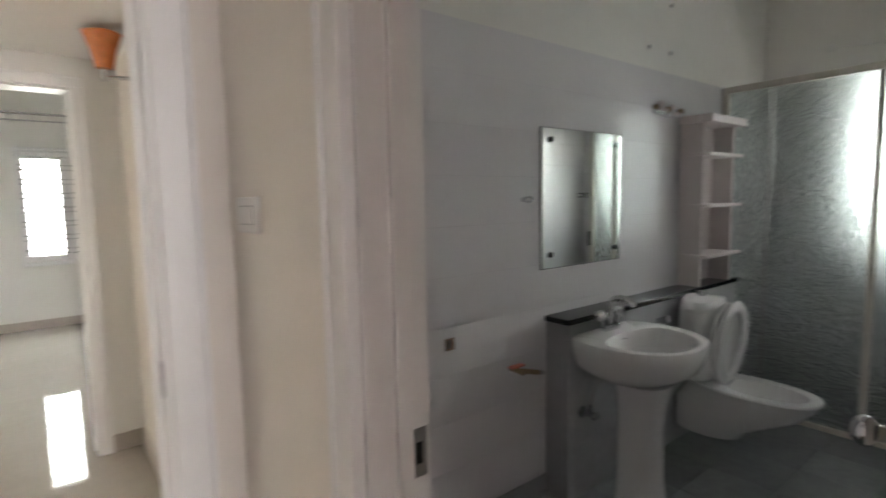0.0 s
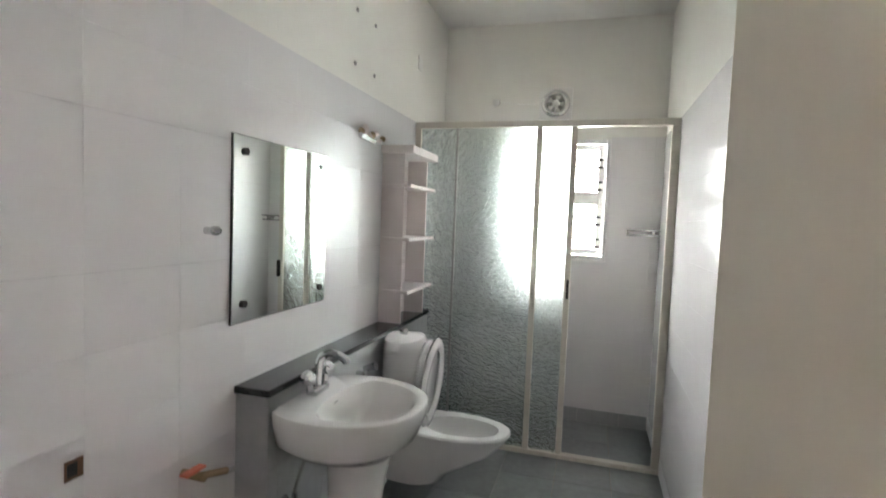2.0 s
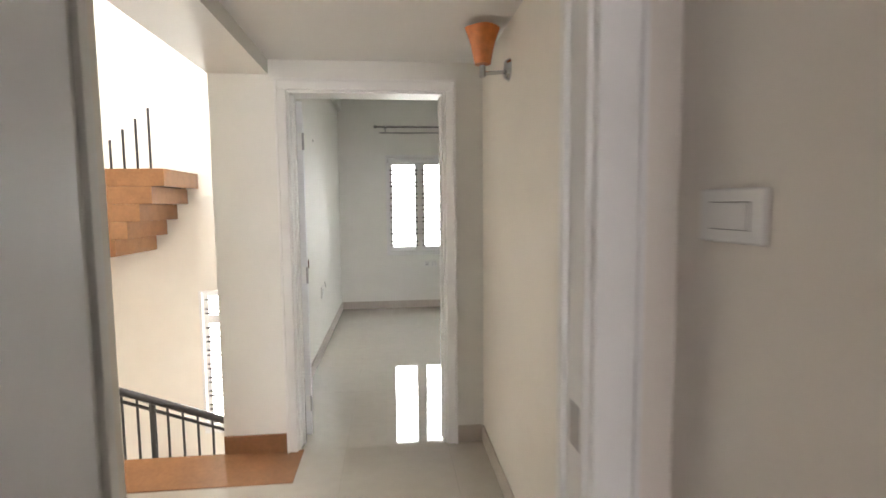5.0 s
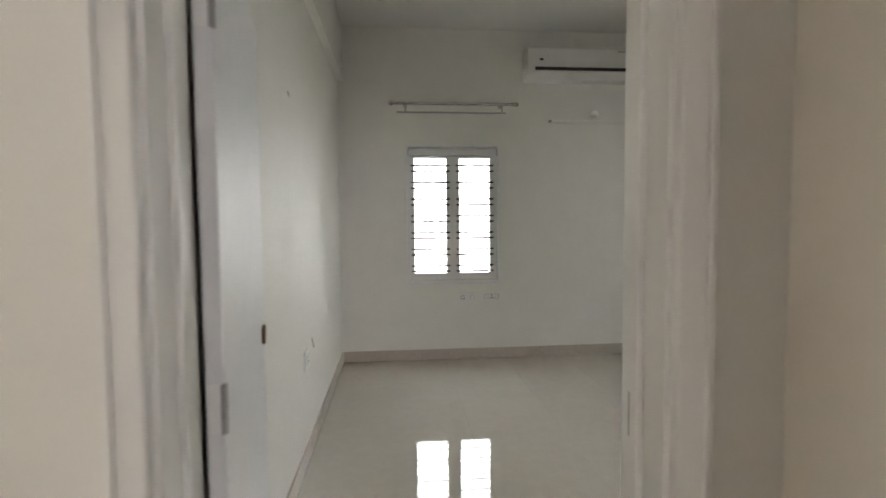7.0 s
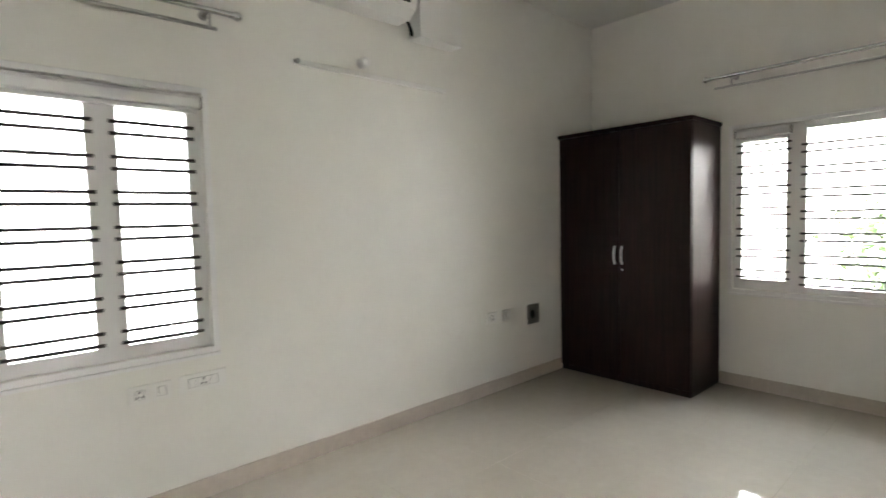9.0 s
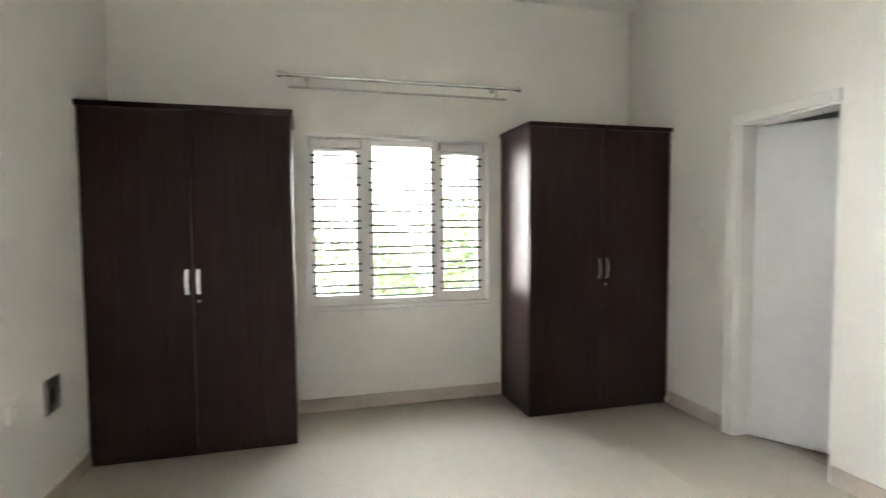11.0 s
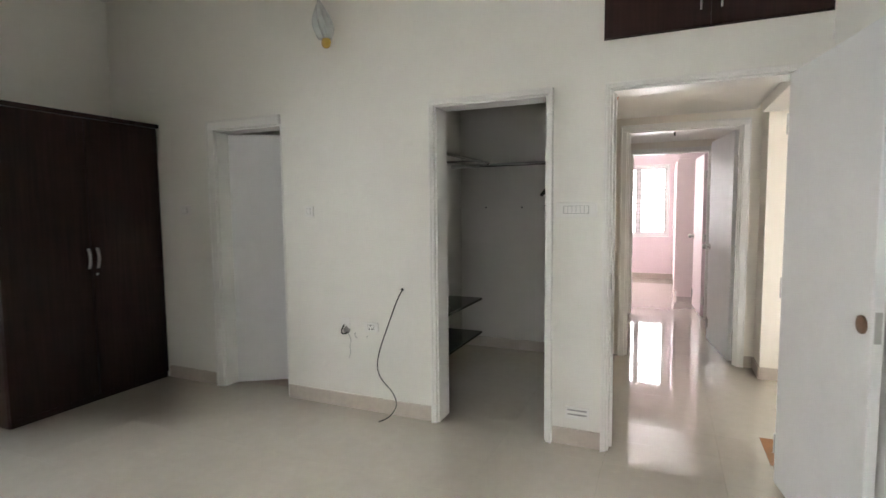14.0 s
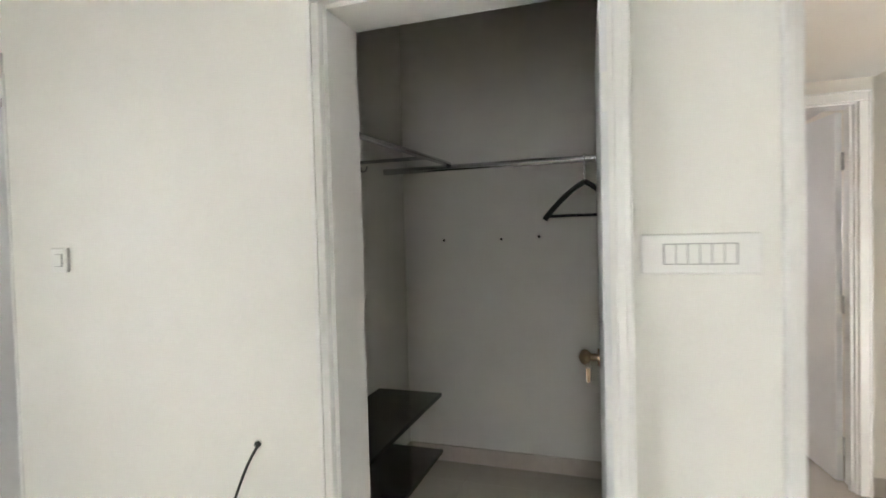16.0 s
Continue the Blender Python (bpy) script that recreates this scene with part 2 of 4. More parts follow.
# ---- large structure ----
T = 0.16
# floor slabs
slab = tagged(part("floor_bedroom", box(B(), -2.25, 3.28, -0.16, 4.17, -0.2, -0.008), GROUT), "polished cream vitrified tile bedroom floor", "floor", "", "structure")
slab_hall = tagged(part("floor_hall", box(B(), -3.6, -0.76, -2.07, -0.16, -0.2, -0.008), GROUT), "polished cream vitrified tile hall floor", "floor", "", "structure")
slab_corr = tagged(part("floor_corridor", box(B(), -2.25, -0.76, -4.2, -2.07, -0.2, -0.008), GROUT), "polished cream tile corridor floor", "floor", "", "structure")
slab_closet = tagged(part("floor_closet", box(B(), -0.76, 0.66, -1.9, -0.16, -0.2, -0.008), GROUT), "cream tiled closet floor", "floor", "", "structure")
slab_far = tagged(part("floor_far_room", box(B(), -3.4, 1.0, -7.97, -4.2, -0.2, -0.008), GROUT), "cream tiled floor of the pink room", "floor", "", "structure")
slab_bath = tagged(part("floor_bathroom", box(B(), -0.76, 3.2, -3.85, -1.9, -0.2, -0.008), GROUT), "grey matt tile bathroom floor", "floor", "", "structure")
tagged(part("floor_second_bathroom", box(B(), 0.66, 3.28, -1.9, -0.16, -0.2, -0.004), BROWNTILE), "brown tile floor behind the ajar door", "floor", "", "structure")

# bedroom walls
wall("wall_south", "y", -T, 0, -2.25, 3.28, -0.01, 3.2, CREAM, "cream painted wall with three doorways",
     holes=[(1.20, 1.85, -0.01, 2.04), (-0.752, -0.032, -0.01, 2.065), (-1.975, -1.10, -0.01, 2.06), (-2.1, -1.06, 2.325, 3.12)])
wall("wall_north", "y", 3.97, 4.17, -2.25, 3.28, -0.01, 3.2, CREAM, "cream painted wall with a two-leaf window", holes=[(-1.44, -0.57, 0.785, 2.08)])
wall("wall_east", "x", 3.05, 3.28, 0, 3.97, -0.01, 3.2, CREAM, "cream painted wall with a three-part window", holes=[(1.30, 2.70, 0.795, 2.06)])
wall("wall_west", "x", -2.25, -2.1, 0, 3.97, -0.01, 3.2, CREAM, "cream painted wall beside the bedroom door")
tagged(part("beam_bedroom", box(B(), -2.1, -2.045, 0.001, 3.97, 2.69, 3.2), CREAM), "cream painted beam along the wall top", "beam", "", "structure")
tagged(part("ceiling_bedroom", box(B(), -2.25, 3.28, -0.16, 4.17, 3.2, 3.35), CEIL), "plain white painted ceiling", "ceiling", "", "structure")

# hall and corridor
wall("wall_hall_east", "x", -0.88, -0.76, -4.1, -T, -0.01, 3.2, YELLOW, "warm cream wall with the bathroom doorway", holes=[(-3.62, -2.885, -0.01, 2.06)])
wall("wall_hall_pillar", "y", -T, 0.0, -2.39, -2.25, -0.01, 3.2, CREAM, "white painted wall end beside the stairs")
wall("wall_hall_partition", "y", -2.2, -2.07, -2.25, -0.88, -0.01, 2.23, YELLOW, "cream wall with the inner doorway", holes=[(-1.985, -1.05, -0.01, 2.10)])
wall("wall_hall_nib", "y", -2.07, -1.757, -3.6, -2.12, -0.01, 3.2, YELLOW, "cream wall end next to the stairwell")
wall("wall_corridor_west", "x", -2.25, -2.12, -4.1, -2.2, -0.01, 2.23, YELLOW, "cream corridor wall")
wall("wall_corridor_south", "y", -4.22, -4.1, -3.4, 1.0, -0.01, 3.2, YELLOW, "cream wall with the far doorway", holes=[(-1.87, -0.98, -0.01, 2.09)])
tagged(part("ceiling_hall", box(B(), -2.07, -0.88, -2.07, -T, 2.225, 2.3), CEIL), "low white hall ceiling below the loft", "ceiling", "", "structure")
tagged(part("ceiling_corridor", box(B(), -2.12, -0.88, -4.1, -2.2, 2.225, 2.3), CEIL), "low white corridor ceiling", "ceiling", "", "structure")
tagged(part("beam_hall", box(B(), -2.39, -2.07, -1.757, -T, 2.145, 3.2), CREAM), "white painted beam over the stair opening", "beam", "", "structure")
tagged(part("ceiling_service", box(B(), -6.0, 3.28, -8.0, -T - 0.001, 3.2, 3.35), CEIL), "white ceiling slab", "ceiling", "", "structure")

# closet, second bathroom
wall("wall_closet_east", "x", 0.54, 0.66, -1.9, -T, -0.01, 3.2, CREAM, "cream closet side wall")
wall("wall_bath_north", "y", -2.042, -1.9, -0.76, 3.2, -0.01, 3.2, CREAM, "wall between closet and bathroom, painted above the tiles")
wall("wall_second_bath", "x", 3.05, 3.2, -1.9, -T, -0.01, 3.2, CREAM, "cream wall behind the ajar door")

# bathroom
wall("wall_bath_east", "x", 3.006, 3.2, -3.85, -2.042, -0.01, 3.2, CREAM, "bathroom end wall with a small window and fan", holes=[(-3.30, -2.62, 1.24, 2.09)])
wall("wall_bath_south", "y", -3.85, -3.676, -0.76, 3.006, -0.01, 3.2, CREAM, "bathroom wall, tiled below and painted above")
tagged(part("ceiling_bathroom", box(B(), -0.76, 3.006, -3.676, -2.042, 2.97, 3.05), CEIL), "white bathroom ceiling", "ceiling", "", "structure")

# pink far room
wall("wall_far_south", "y", -7.97, -7.83, -3.4, 1.0, -0.01, 3.2, PINK, "pink painted wall with a bright window", holes=[(-1.43, -0.35, 0.85, 2.2)])
wall("wall_far_west", "x", -3.4, -3.28, -7.83, -4.22, -0.01, 3.2, PINK, "pink painted wall")
wall("wall_far_east", "x", 0.88, 1.0, -7.83, -4.22, -0.01, 3.2, PINK, "pink painted wall")
tagged(part("ceiling_far_room", box(B(), -3.28, 0.88, -7.83, -4.22, 2.72, 2.8), CEIL), "white ceiling of the pink room", "ceiling", "", "structure")

# stairwell
wall("wall_stair_north", "y", 3.0, 3.2, -6.0, -2.25, -3.0, 6.0, YELLOW, "warm cream stairwell wall with a tall window", holes=[(-3.62, -2.95, -1.2, 0.44)])
wall("wall_stair_west", "x", -6.15, -6.0, -2.07, 3.2, -3.0, 6.0, YELLOW, "warm cream stairwell wall")
wall("wall_stair_south", "y", -2.07, -1.757, -6.0, -3.6, -3.0, 6.0, YELLOW, "warm cream stairwell wall")
wall("wall_stair_east", "x", -2.39, -2.25, 0.0, 3.0, -3.0, 6.0, CEIL, "white stairwell wall")
tagged(part("ceiling_stair", box(B(), -6.15, -2.25, -2.07, 3.2, 6.0, 6.15), CEIL), "white stairwell ceiling", "ceiling", "", "structure")
tagged(part("floor_stair_lower", box(B(), -6.0, -2.39, -1.757, 3.0, -3.2, -3.0), BROWN), "brown granite lower landing", "floor", "", "structure")
tagged(part("floor_landing_strip", box(B(), -3.6, -1.945, -0.52, -T, -0.006, 0.004), BROWN), "brown polished granite strip at the stair head", "floor strip", "", "structure")

for n, ax, face, out, a0, a1 in (
        ("baseboard", "y", 0, 1, 1.91, 2.48), ("baseboard", "y", 0, 1, 0.0, 1.20), ("baseboard", "y", 0, 1, -1.10, -0.79),
        ("baseboard", "y", 3.97, -1, -2.1, 2.49), ("baseboard", "x", 3.05, -1, 1.19, 2.79), ("baseboard", "x", -2.1, 1, 0.03, 3.96),
        ("baseboard", "y", -1.9, 1, -0.76, 0.54), ("baseboard", "x", 0.54, -1, -1.89, -0.17), ("baseboard", "x", -0.88, -1, -2.07, -0.17),
        ("baseboard", "y", -0.16, -1, -1.06, -0.892), ("baseboard", "x", -0.88, -1, -2.81, -2.21), ("baseboard", "y", -1.757, 1, -3.6, -2.12),
        ("baseboard", "x", -2.12, 1, -2.07, -1.757), ("baseboard", "y", -2.07, 1, -2.108, -2.04), ("baseboard", "y", -7.83, 1, -3.2, 0.88),
        ("baseboard", "x", 0.88, -1, -7.8, -4.22)):
    baseboard(n, ax, face, out, a0, a1)
baseboard("baseboard_stair", "y", -0.16, -1, -2.39, -2.04, BROWN, 0.11)


# ---- doorways ----
def casing(name, axis, face, out, a0, a1, top, w=0.06, sides=(True, True), material=TRIM, depth=0.027, label="white painted door casing"):
    """Trim round a doorway on one face of a wall, with a stepped inner bead."""
    t = thing(name, (0, 0, 0), label, "door casing", "door casings", "structure")
    spans = []
    if sides[0]:
        spans.append((a0 - w, a0, 0, top))
    if sides[1]:
        spans.append((a1, a1 + w, 0, top))
    spans.append((a0 - (w if sides[0] else 0), a1 + (w if sides[1] else 0), top, top + w))
    for s0, s1, z0, z1 in spans:
        bm = B()
        lo, hi = sorted((face, face + out * depth))
        if axis == "y":
            box(bm, s0, s1, lo, hi, z0, z1, 0.004)
        else:
            box(bm, lo, hi, s0, s1, z0, z1, 0.004)
        # bead
        lo, hi = sorted((face + out * depth, face + out * (depth + 0.008)))
        e = 0.014
        if z0 == 0:
            b0, b1 = (s0, s0 + e) if s0 < a0 else (s1 - e, s1)
            if axis == "y":
                box(bm, b0, b1, lo, hi, z0, z1 + w - 0.001, 0.003)
            else:
                box(bm, lo, hi, b0, b1, z0, z1 + w - 0.001, 0.003)
        else:
            if axis == "y":
                box(bm, s0, s1, lo, hi, z1 - e, z1, 0.003)
            else:
                box(bm, lo, hi, s0, s1, z1 - e, z1, 0.003)
        part("casing_board", bm, material, t)
    return t


def jamb(name, axis, lo, hi, a0, a1, top, material=TRIM, stop=None):
    """Lining of a doorway, with a stop bead."""
    t = thing(name, (0, 0, 0), "white painted door lining", "door frame", "door frames", "structure")
    q = 0.004
    for s0, s1, z0, z1 in ((a0, a0 + 0.012, 0, top), (a1 - 0.012, a1, 0, top), (a0 + 0.012, a1 - 0.012, top - 0.012, top)):
        bm = B()
        if axis == "y":
            box(bm, s0, s1, lo - q, hi + q, z0, z1, 0.001)
        else:
            box(bm, lo - q, hi + q, s0, s1, z0, z1, 0.001)
        if stop is not None:
            inner = 0.014
            c0, c1 = (s0 + 0.012, s0 + 0.012 + inner) if s0 == a0 else (s0 - inner, s0)
            if z0 == 0:
                if axis == "y":
                    box(bm, c0, c1, stop, stop + 0.03, 0, top - 0.012, 0.002)
                else:
                    box(bm, stop, stop + 0.03, c0, c1, 0, top - 0.012, 0.002)
        part("lining_board", bm, material, t)
    return t


casing("door_casing_entry_room", "y", 0, 1, -1.975, -1.10, 2.06, 0.03)
casing("door_casing_entry_hall", "y", -T, -1, -1.975, -1.10, 2.06, 0.06)
jamb("door_frame_entry", "y", -T, 0, -1.975, -1.10, 2.06, stop=-0.09)
casing("door_casing_closet", "y", 0, 1, -0.752, -0.032, 2.065, 0.034)
jamb("door_frame_closet", "y", -T, 0, -0.752, -0.032, 2.065)
casing("door_casing_second_bath", "y", 0, 1, 1.20, 1.85, 2.04, 0.07, sides=(False, True))
jamb("door_frame_second_bath", "y", -T, 0, 1.20, 1.85, 2.04)
casing("door_casing_inner_north", "y", -2.07, 1, -1.985, -1.05, 2.10, 0.055)
casing("door_casing_inner_south", "y", -2.2, -1, -1.985, -1.05, 2.10, 0.09)
jamb("door_frame_inner", "y", -2.2, -2.07, -1.985, -1.05, 2.10, stop=-2.12)
casing("door_casing_bath", "x", -0.88, -1, -3.62, -2.885, 2.06, 0.07)
jamb("door_frame_bath", "x", -0.88, -0.76, -3.62, -2.885, 2.06, stop=-0.83)
casing("door_casing_far", "y", -4.1, 1, -1.87, -0.98, 2.09, 0.05)
jamb("door_frame_far", "y", -4.22, -4.1, -1.87, -0.98, 2.09)


def door_leaf(name, hinge, angle, width, height, side, material, label, knob=True, knob_material=STEEL, bolt=False):
    """A flush leaf: local x runs from the hinge to the free edge, y is its thickness."""
    t = new(name)
    tagged(t, label, "door", "doors", "structure")
    m = pose(hinge[0], hinge[1], 0.006, 0, 0, angle)
    t.matrix_basis = m

    def put(n, bm, mat, smooth=False, lab=""):
        me_o = part(n, bm, mat, None, lab, smooth)
        me_o.parent = t
        return me_o
    y0, y1 = (0, 0.036) if side > 0 else (-0.036, 0)
    put("leaf", box(B(), 0.004, width, y0, y1, 0, height, 0.003), material)
    if knob:
        for s in (1, -1):
            f = y1 if s > 0 else y0
            bm = B()
            rod(bm, (width - 0.06, f, 0.985), (width - 0.06, f + s * 0.008, 0.985), 0.033, 24)
            if knob == "rose":
                put("rose", bm, RUST, True, "rusty bare knob hole")
                continue
            rod(bm, (width - 0.06, f + s * 0.008, 0.985), (width - 0.06, f + s * 0.035, 0.985), 0.013, 16, 0.016)
            ball(bm, (width - 0.06, f + s * 0.052, 0.985), 0.029, 1, 0.8, 1, 20, 12)
            put("knob", bm, knob_material, True, "round brushed steel knob")
        put("latch_plate", box(B(), width, width + 0.0015, y0 + 0.007, y1 - 0.007, 0.93, 1.04), STEEL)
    for z in (0.2, 1.0, 1.8):
        f = y1 if side < 0 else y0
        put("hinge", rod(B(), (0.0, f, z - 0.05), (0.0, f, z + 0.05), 0.007, 10), STEEL, True)
        put("hinge_plate", box(B(), 0.0022, 0.0042, y0 + 0.004, y1 - 0.004, z - 0.05, z + 0.05, 0.0005), TRIM)
    if bolt:
        f = y1
        bm = B()
        rod(bm, (width - 0.05, f + 0.012, 0.10), (width - 0.05, f + 0.012, 0.24), 0.006)
        box(bm, width - 0.07, width - 0.03, f, f + 0.008, 0.13, 0.22, 0.002)
        put("tower_bolt", bm, STEEL, True)
    return t


# bedroom entry leaf, swung back towards the west wall
door_leaf("door_entry", (-1.926, 0.034), 98.6, 0.82, 2.035, 1, LEAFW, "white flush bedroom door standing wide open, knob missing", knob="rose")
door_leaf("door_second_bath", (1.838, -0.12), 212.0, 0.63, 2.015, -1, LEAFW, "white flush door standing ajar")
door_leaf("door_inner", (-1.968, -2.205), -82.0, 0.86, 2.07, 1, LEAFW, "white flush door with a steel knob, open to the corridor", bolt=True)
door_leaf("door_far", (-1.855, -4.225), -86.0, 0.85, 2.06, 1, PINK, "pale door open into the pink room", bolt=True)
door_leaf("door_bath", (-0.755, -3.60), 15.0, 0.74, 2.03, -1, BATHDOOR, "cream bathroom door with a steel knob, open inward", knob_material=CHROME)
door_leaf("door_closet", (-0.757, -0.168), 272.5, 0.64, 2.04, 1, LEAFW, "white closet door opened into the closet", knob_material=BRASS)

t = thing("keys", (-0.655, -0.728, 0.93), "small dark keys hanging from the closet door knob", "keys")
part("key_ring", rod(B(), (-0.655, -0.728, 0.962), (-0.655, -0.728, 0.955), 0.012, 12), STEEL, t, "", True)
part("key", box(B(), -0.662, -0.648, -0.7295, -0.7265, 0.90, 0.956, 0.001), BRASS, t)

for nm, x0, x1, y0, y1, z in (("entry", -1.1145, -1.112, -0.075, -0.03, 0.985), ("inner", -1.0645, -1.062, -2.19, -2.14, 0.985), ("bath", -0.80, -0.765, -2.8995, -2.897, 0.985)):
    tagged(part("strike_plate", box(B(), x0, x1, y0, y1, z - 0.045, z + 0.045, 0.0008), STEEL), "steel strike plate in the door lining", "strike plate", "strike plates")


# ---- windows ----
def window(name, axis, face, out, a0, a1, z0, z1, lights, wall_t, label, bars=True, blind=()):
    """A window in a wall. lights: (a0, a1, z0, z1) of each glazed part. face: the room side; out: +1 or -1 away from the room."""
    t = thing(name, (0, 0, 0), label, "window", "windows", "structure")

    def bx(bm, p0, p1, d0, d1, q0, q1, bev=0.003):
        lo, hi = sorted((face + out * d0, face + out * d1))
        if axis == "y":
            box(bm, p0, p1, lo, hi, q0, q1, bev)
        else:
            box(bm, lo, hi, p0, p1, q0, q1, bev)
        return bm
    m = 0.03
    for s in ((a0, a0 + m, z0, z1), (a1 - m, a1, z0, z1), (a0 + m, a1 - m, z1 - m, z1), (a0 + m, a1 - m, z0, z0 + m)):
        part("window_casing", bx(B(), s[0], s[1], -0.014, 0.0, s[2], s[3], 0.004), UPVC, t)
    # frame as cells round the lights
    cuts = sorted({a0 + m, a1 - m, *(v for g in lights for v in g[:2])})
    for c0, c1 in zip(cuts, cuts[1:]):
        mid = (c0 + c1) / 2
        gaps = sorted((g[2], g[3]) for g in lights if g[0] < mid < g[1])
        z = z0 + m
        for g0, g1 in (*gaps, (z1 - m, z1 - m)):
            if g0 - z > 1e-3:
                part("window_frame", bx(B(), c0, c1, 0.03, 0.085, z, g0, 0.003), UPVC, t)
            z = g1
    for g in lights:
        e = 0.012
        for s in ((g[0], g[0] + e, g[2], g[3]), (g[1] - e, g[1], g[2], g[3]), (g[0] + e, g[1] - e, g[3] - e, g[3]), (g[0] + e, g[1] - e, g[2], g[2] + e)):
            part("glazing_bead", bx(B(), s[0], s[1], 0.022, 0.06, s[2], s[3], 0.002), UPVC, t)
        pane = part("pane", bx(B(), g[0] + e, g[1] - e, 0.056, 0.060, g[2] + e, g[3] - e, 0), GLASS, t)
        pane.visible_shadow = False
        if bars:
            z = g[2] + 0.03
            while z < g[3] - 0.02:
                for q in (z, z + 0.055):
                    if q < g[3] - 0.01:
                        d = face + out * 0.012
                        p = ((g[0] - 0.02, d, q), (g[1] + 0.02, d, q)) if axis == "y" else ((d, g[0] - 0.02, q), (d, g[1] + 0.02, q))
                        part("grill_bar", rod(B(), p[0], p[1], 0.0088 if axis == "y" else 0.008, 8), DARKROD, t)
                z += 0.163
    for b0, b1, bz in blind:
        part("blind_cassette", bx(B(), b0, b1, -0.02, 0.03, bz - 0.03, bz + 0.025, 0.008), UPVC, t)
        part("blind_rail", bx(B(), b0 + 0.02, b1 - 0.02, -0.004, 0.02, bz - 0.055, bz - 0.035, 0.003), UPVC, t)
        for q in (b0 - 0.006, b1 + 0.001):
            part("blind_bracket", bx(B(), q, q + 0.005, -0.03, 0.02, bz - 0.03, bz + 0.03, 0.001), GREYLINE, t)
    # reveal lining through the wall and a sill outside
    part("window_sill", bx(B(), a0 - 0.0, a1 + 0.0, -0.022, 0.0, z0 - 0.02, z0 - 0.001, 0.004), UPVC, t)
    return t


window("window_1", "y", 3.97, 1, -1.47, -0.54, 0.755, 2.107,
       [(-1.395, -1.06, 0.84, 1.985), (-0.955, -0.63, 0.84, 1.985)], 0.2, "white two-leaf window with horizontal steel grill bars", blind=((-1.44, -0.58, 2.03),))
window("window_2", "x", 3.05, 1, 1.265, 2.73, 0.765, 2.09,
       [(1.365, 1.665, 0.865, 1.965), (1.75, 2.225, 0.83, 2.02), (2.33, 2.655, 0.865, 1.965)], 0.23,
       "white three-part window with horizontal steel grill bars", blind=((1.34, 1.69, 2.015), (2.31, 2.68, 2.015)))
window("window_bath", "x", 3.0, 1, -3.31, -2.61, 1.225, 2.10,
       [(-3.24, -2.68, 1.71, 2.04), (-3.24, -2.68, 1.29, 1.64)], 0.2, "small white bathroom window in two parts")
window("window_far", "y", -7.83, -1, -1.45, -0.33, 0.83, 2.22, [(-1.37, -0.93, 0.9, 2.15), (-0.85, -0.41, 0.9, 2.15)], 0.14, "bright white window of the pink room")
window("window_stair", "y", 3.0, 1, -3.64, -2.93, -1.22, 0.46, [(-3.56, -3.0, 0.16, 0.4), (-3.56, -3.0, -1.15, 0.08)], 0.2, "tall bright stairwell window")


# ---- bedroom things ----
def wardrobe(at, label):
    """A two-door wardrobe; local x runs along the wall, the front faces local -y."""
    t = thing("wardrobe", (0, 0, 0), label, "wardrobe", "wardrobes beside the window")
    w, d, h = 1.17, 0.555, 2.10

    def put(n, bm, mat, lab="", smooth=False, under=None):
        o = part(n, bm, mat, None, lab, smooth)
        o.parent = under or t
        return o
    put("body", box(B(), 0, w, 0.02, d, 0.0, h, 0.002), DARKWOOD)
    put("cornice", box(B(), -0.012, w + 0.012, -0.014, d, h, h + 0.032, 0.006), DARKWOOD)
    put("plinth", box(B(), 0.01, w - 0.01, 0.012, 0.02, 0.0, 0.05), DARKWOOD)
    for k in range(2):
        x0 = 0.004 + k * (w / 2)
        dr = put("cabinet_door", box(B(), x0, x0 + w / 2 - 0.008, 0.0, 0.019, 0.05, h - 0.006, 0.003), DARKWOOD)
        hx = w / 2 + (-0.032 if k == 0 else 0.032)
        bm = B()
        pts = [(hx, 0.0 - 0.026 * math.sin(math.pi * i / 8), 1.0 + 0.15 * i / 8) for i in range(9)]
        for p, q in zip(pts, pts[1:]):
            box(bm, hx - 0.011, hx + 0.011, min(p[1], q[1]) - 0.006, max(p[1], q[1]), p[2], q[2] + 0.001)
        put("handle", bm, CHROME, "curved chrome handle", under=dr)
    put("lock", rod(B(), (w / 2 + 0.03, 0.0, 0.955), (w / 2 + 0.03, -0.006, 0.955), 0.008), STEEL)
    t.matrix_basis = at
    return t


w1 = wardrobe(pose(2.495, 3.965, 0, 0, 0, -90), "dark brown two-door wardrobe standing in the room corner")
w2 = wardrobe(pose(2.495, 1.178, 0, 0, 0, -90), "dark brown two-door wardrobe between window and ajar door")

# loft cabinet over the entry door
t = thing("loft_cabinet", (-1.58, 0, 2.325), "dark brown loft cupboard built in above the bedroom door", "cupboard")
part("body", box(B(), -2.099, -1.06, -0.15, 0.0, 2.326, 3.119), DARKWOOD, t)
for k in range(2):
    x0 = -2.095 + k * 0.5175
    dr = part("cabinet_door", box(B(), x0, x0 + 0.514, 0.0, 0.02, 2.33, 3.115, 0.003), DARKWOOD, t)
    hx = x0 + (0.47 if k == 0 else 0.045)
    part("handle", rod(rod(rod(B(), (hx, 0.045, 2.40), (hx, 0.045, 2.52), 0.007), (hx, 0.02, 2.41), (hx, 0.045, 2.41), 0.006), (hx, 0.02, 2.51), (hx, 0.045, 2.51), 0.006), CHROME, dr, "chrome bar handle", True)


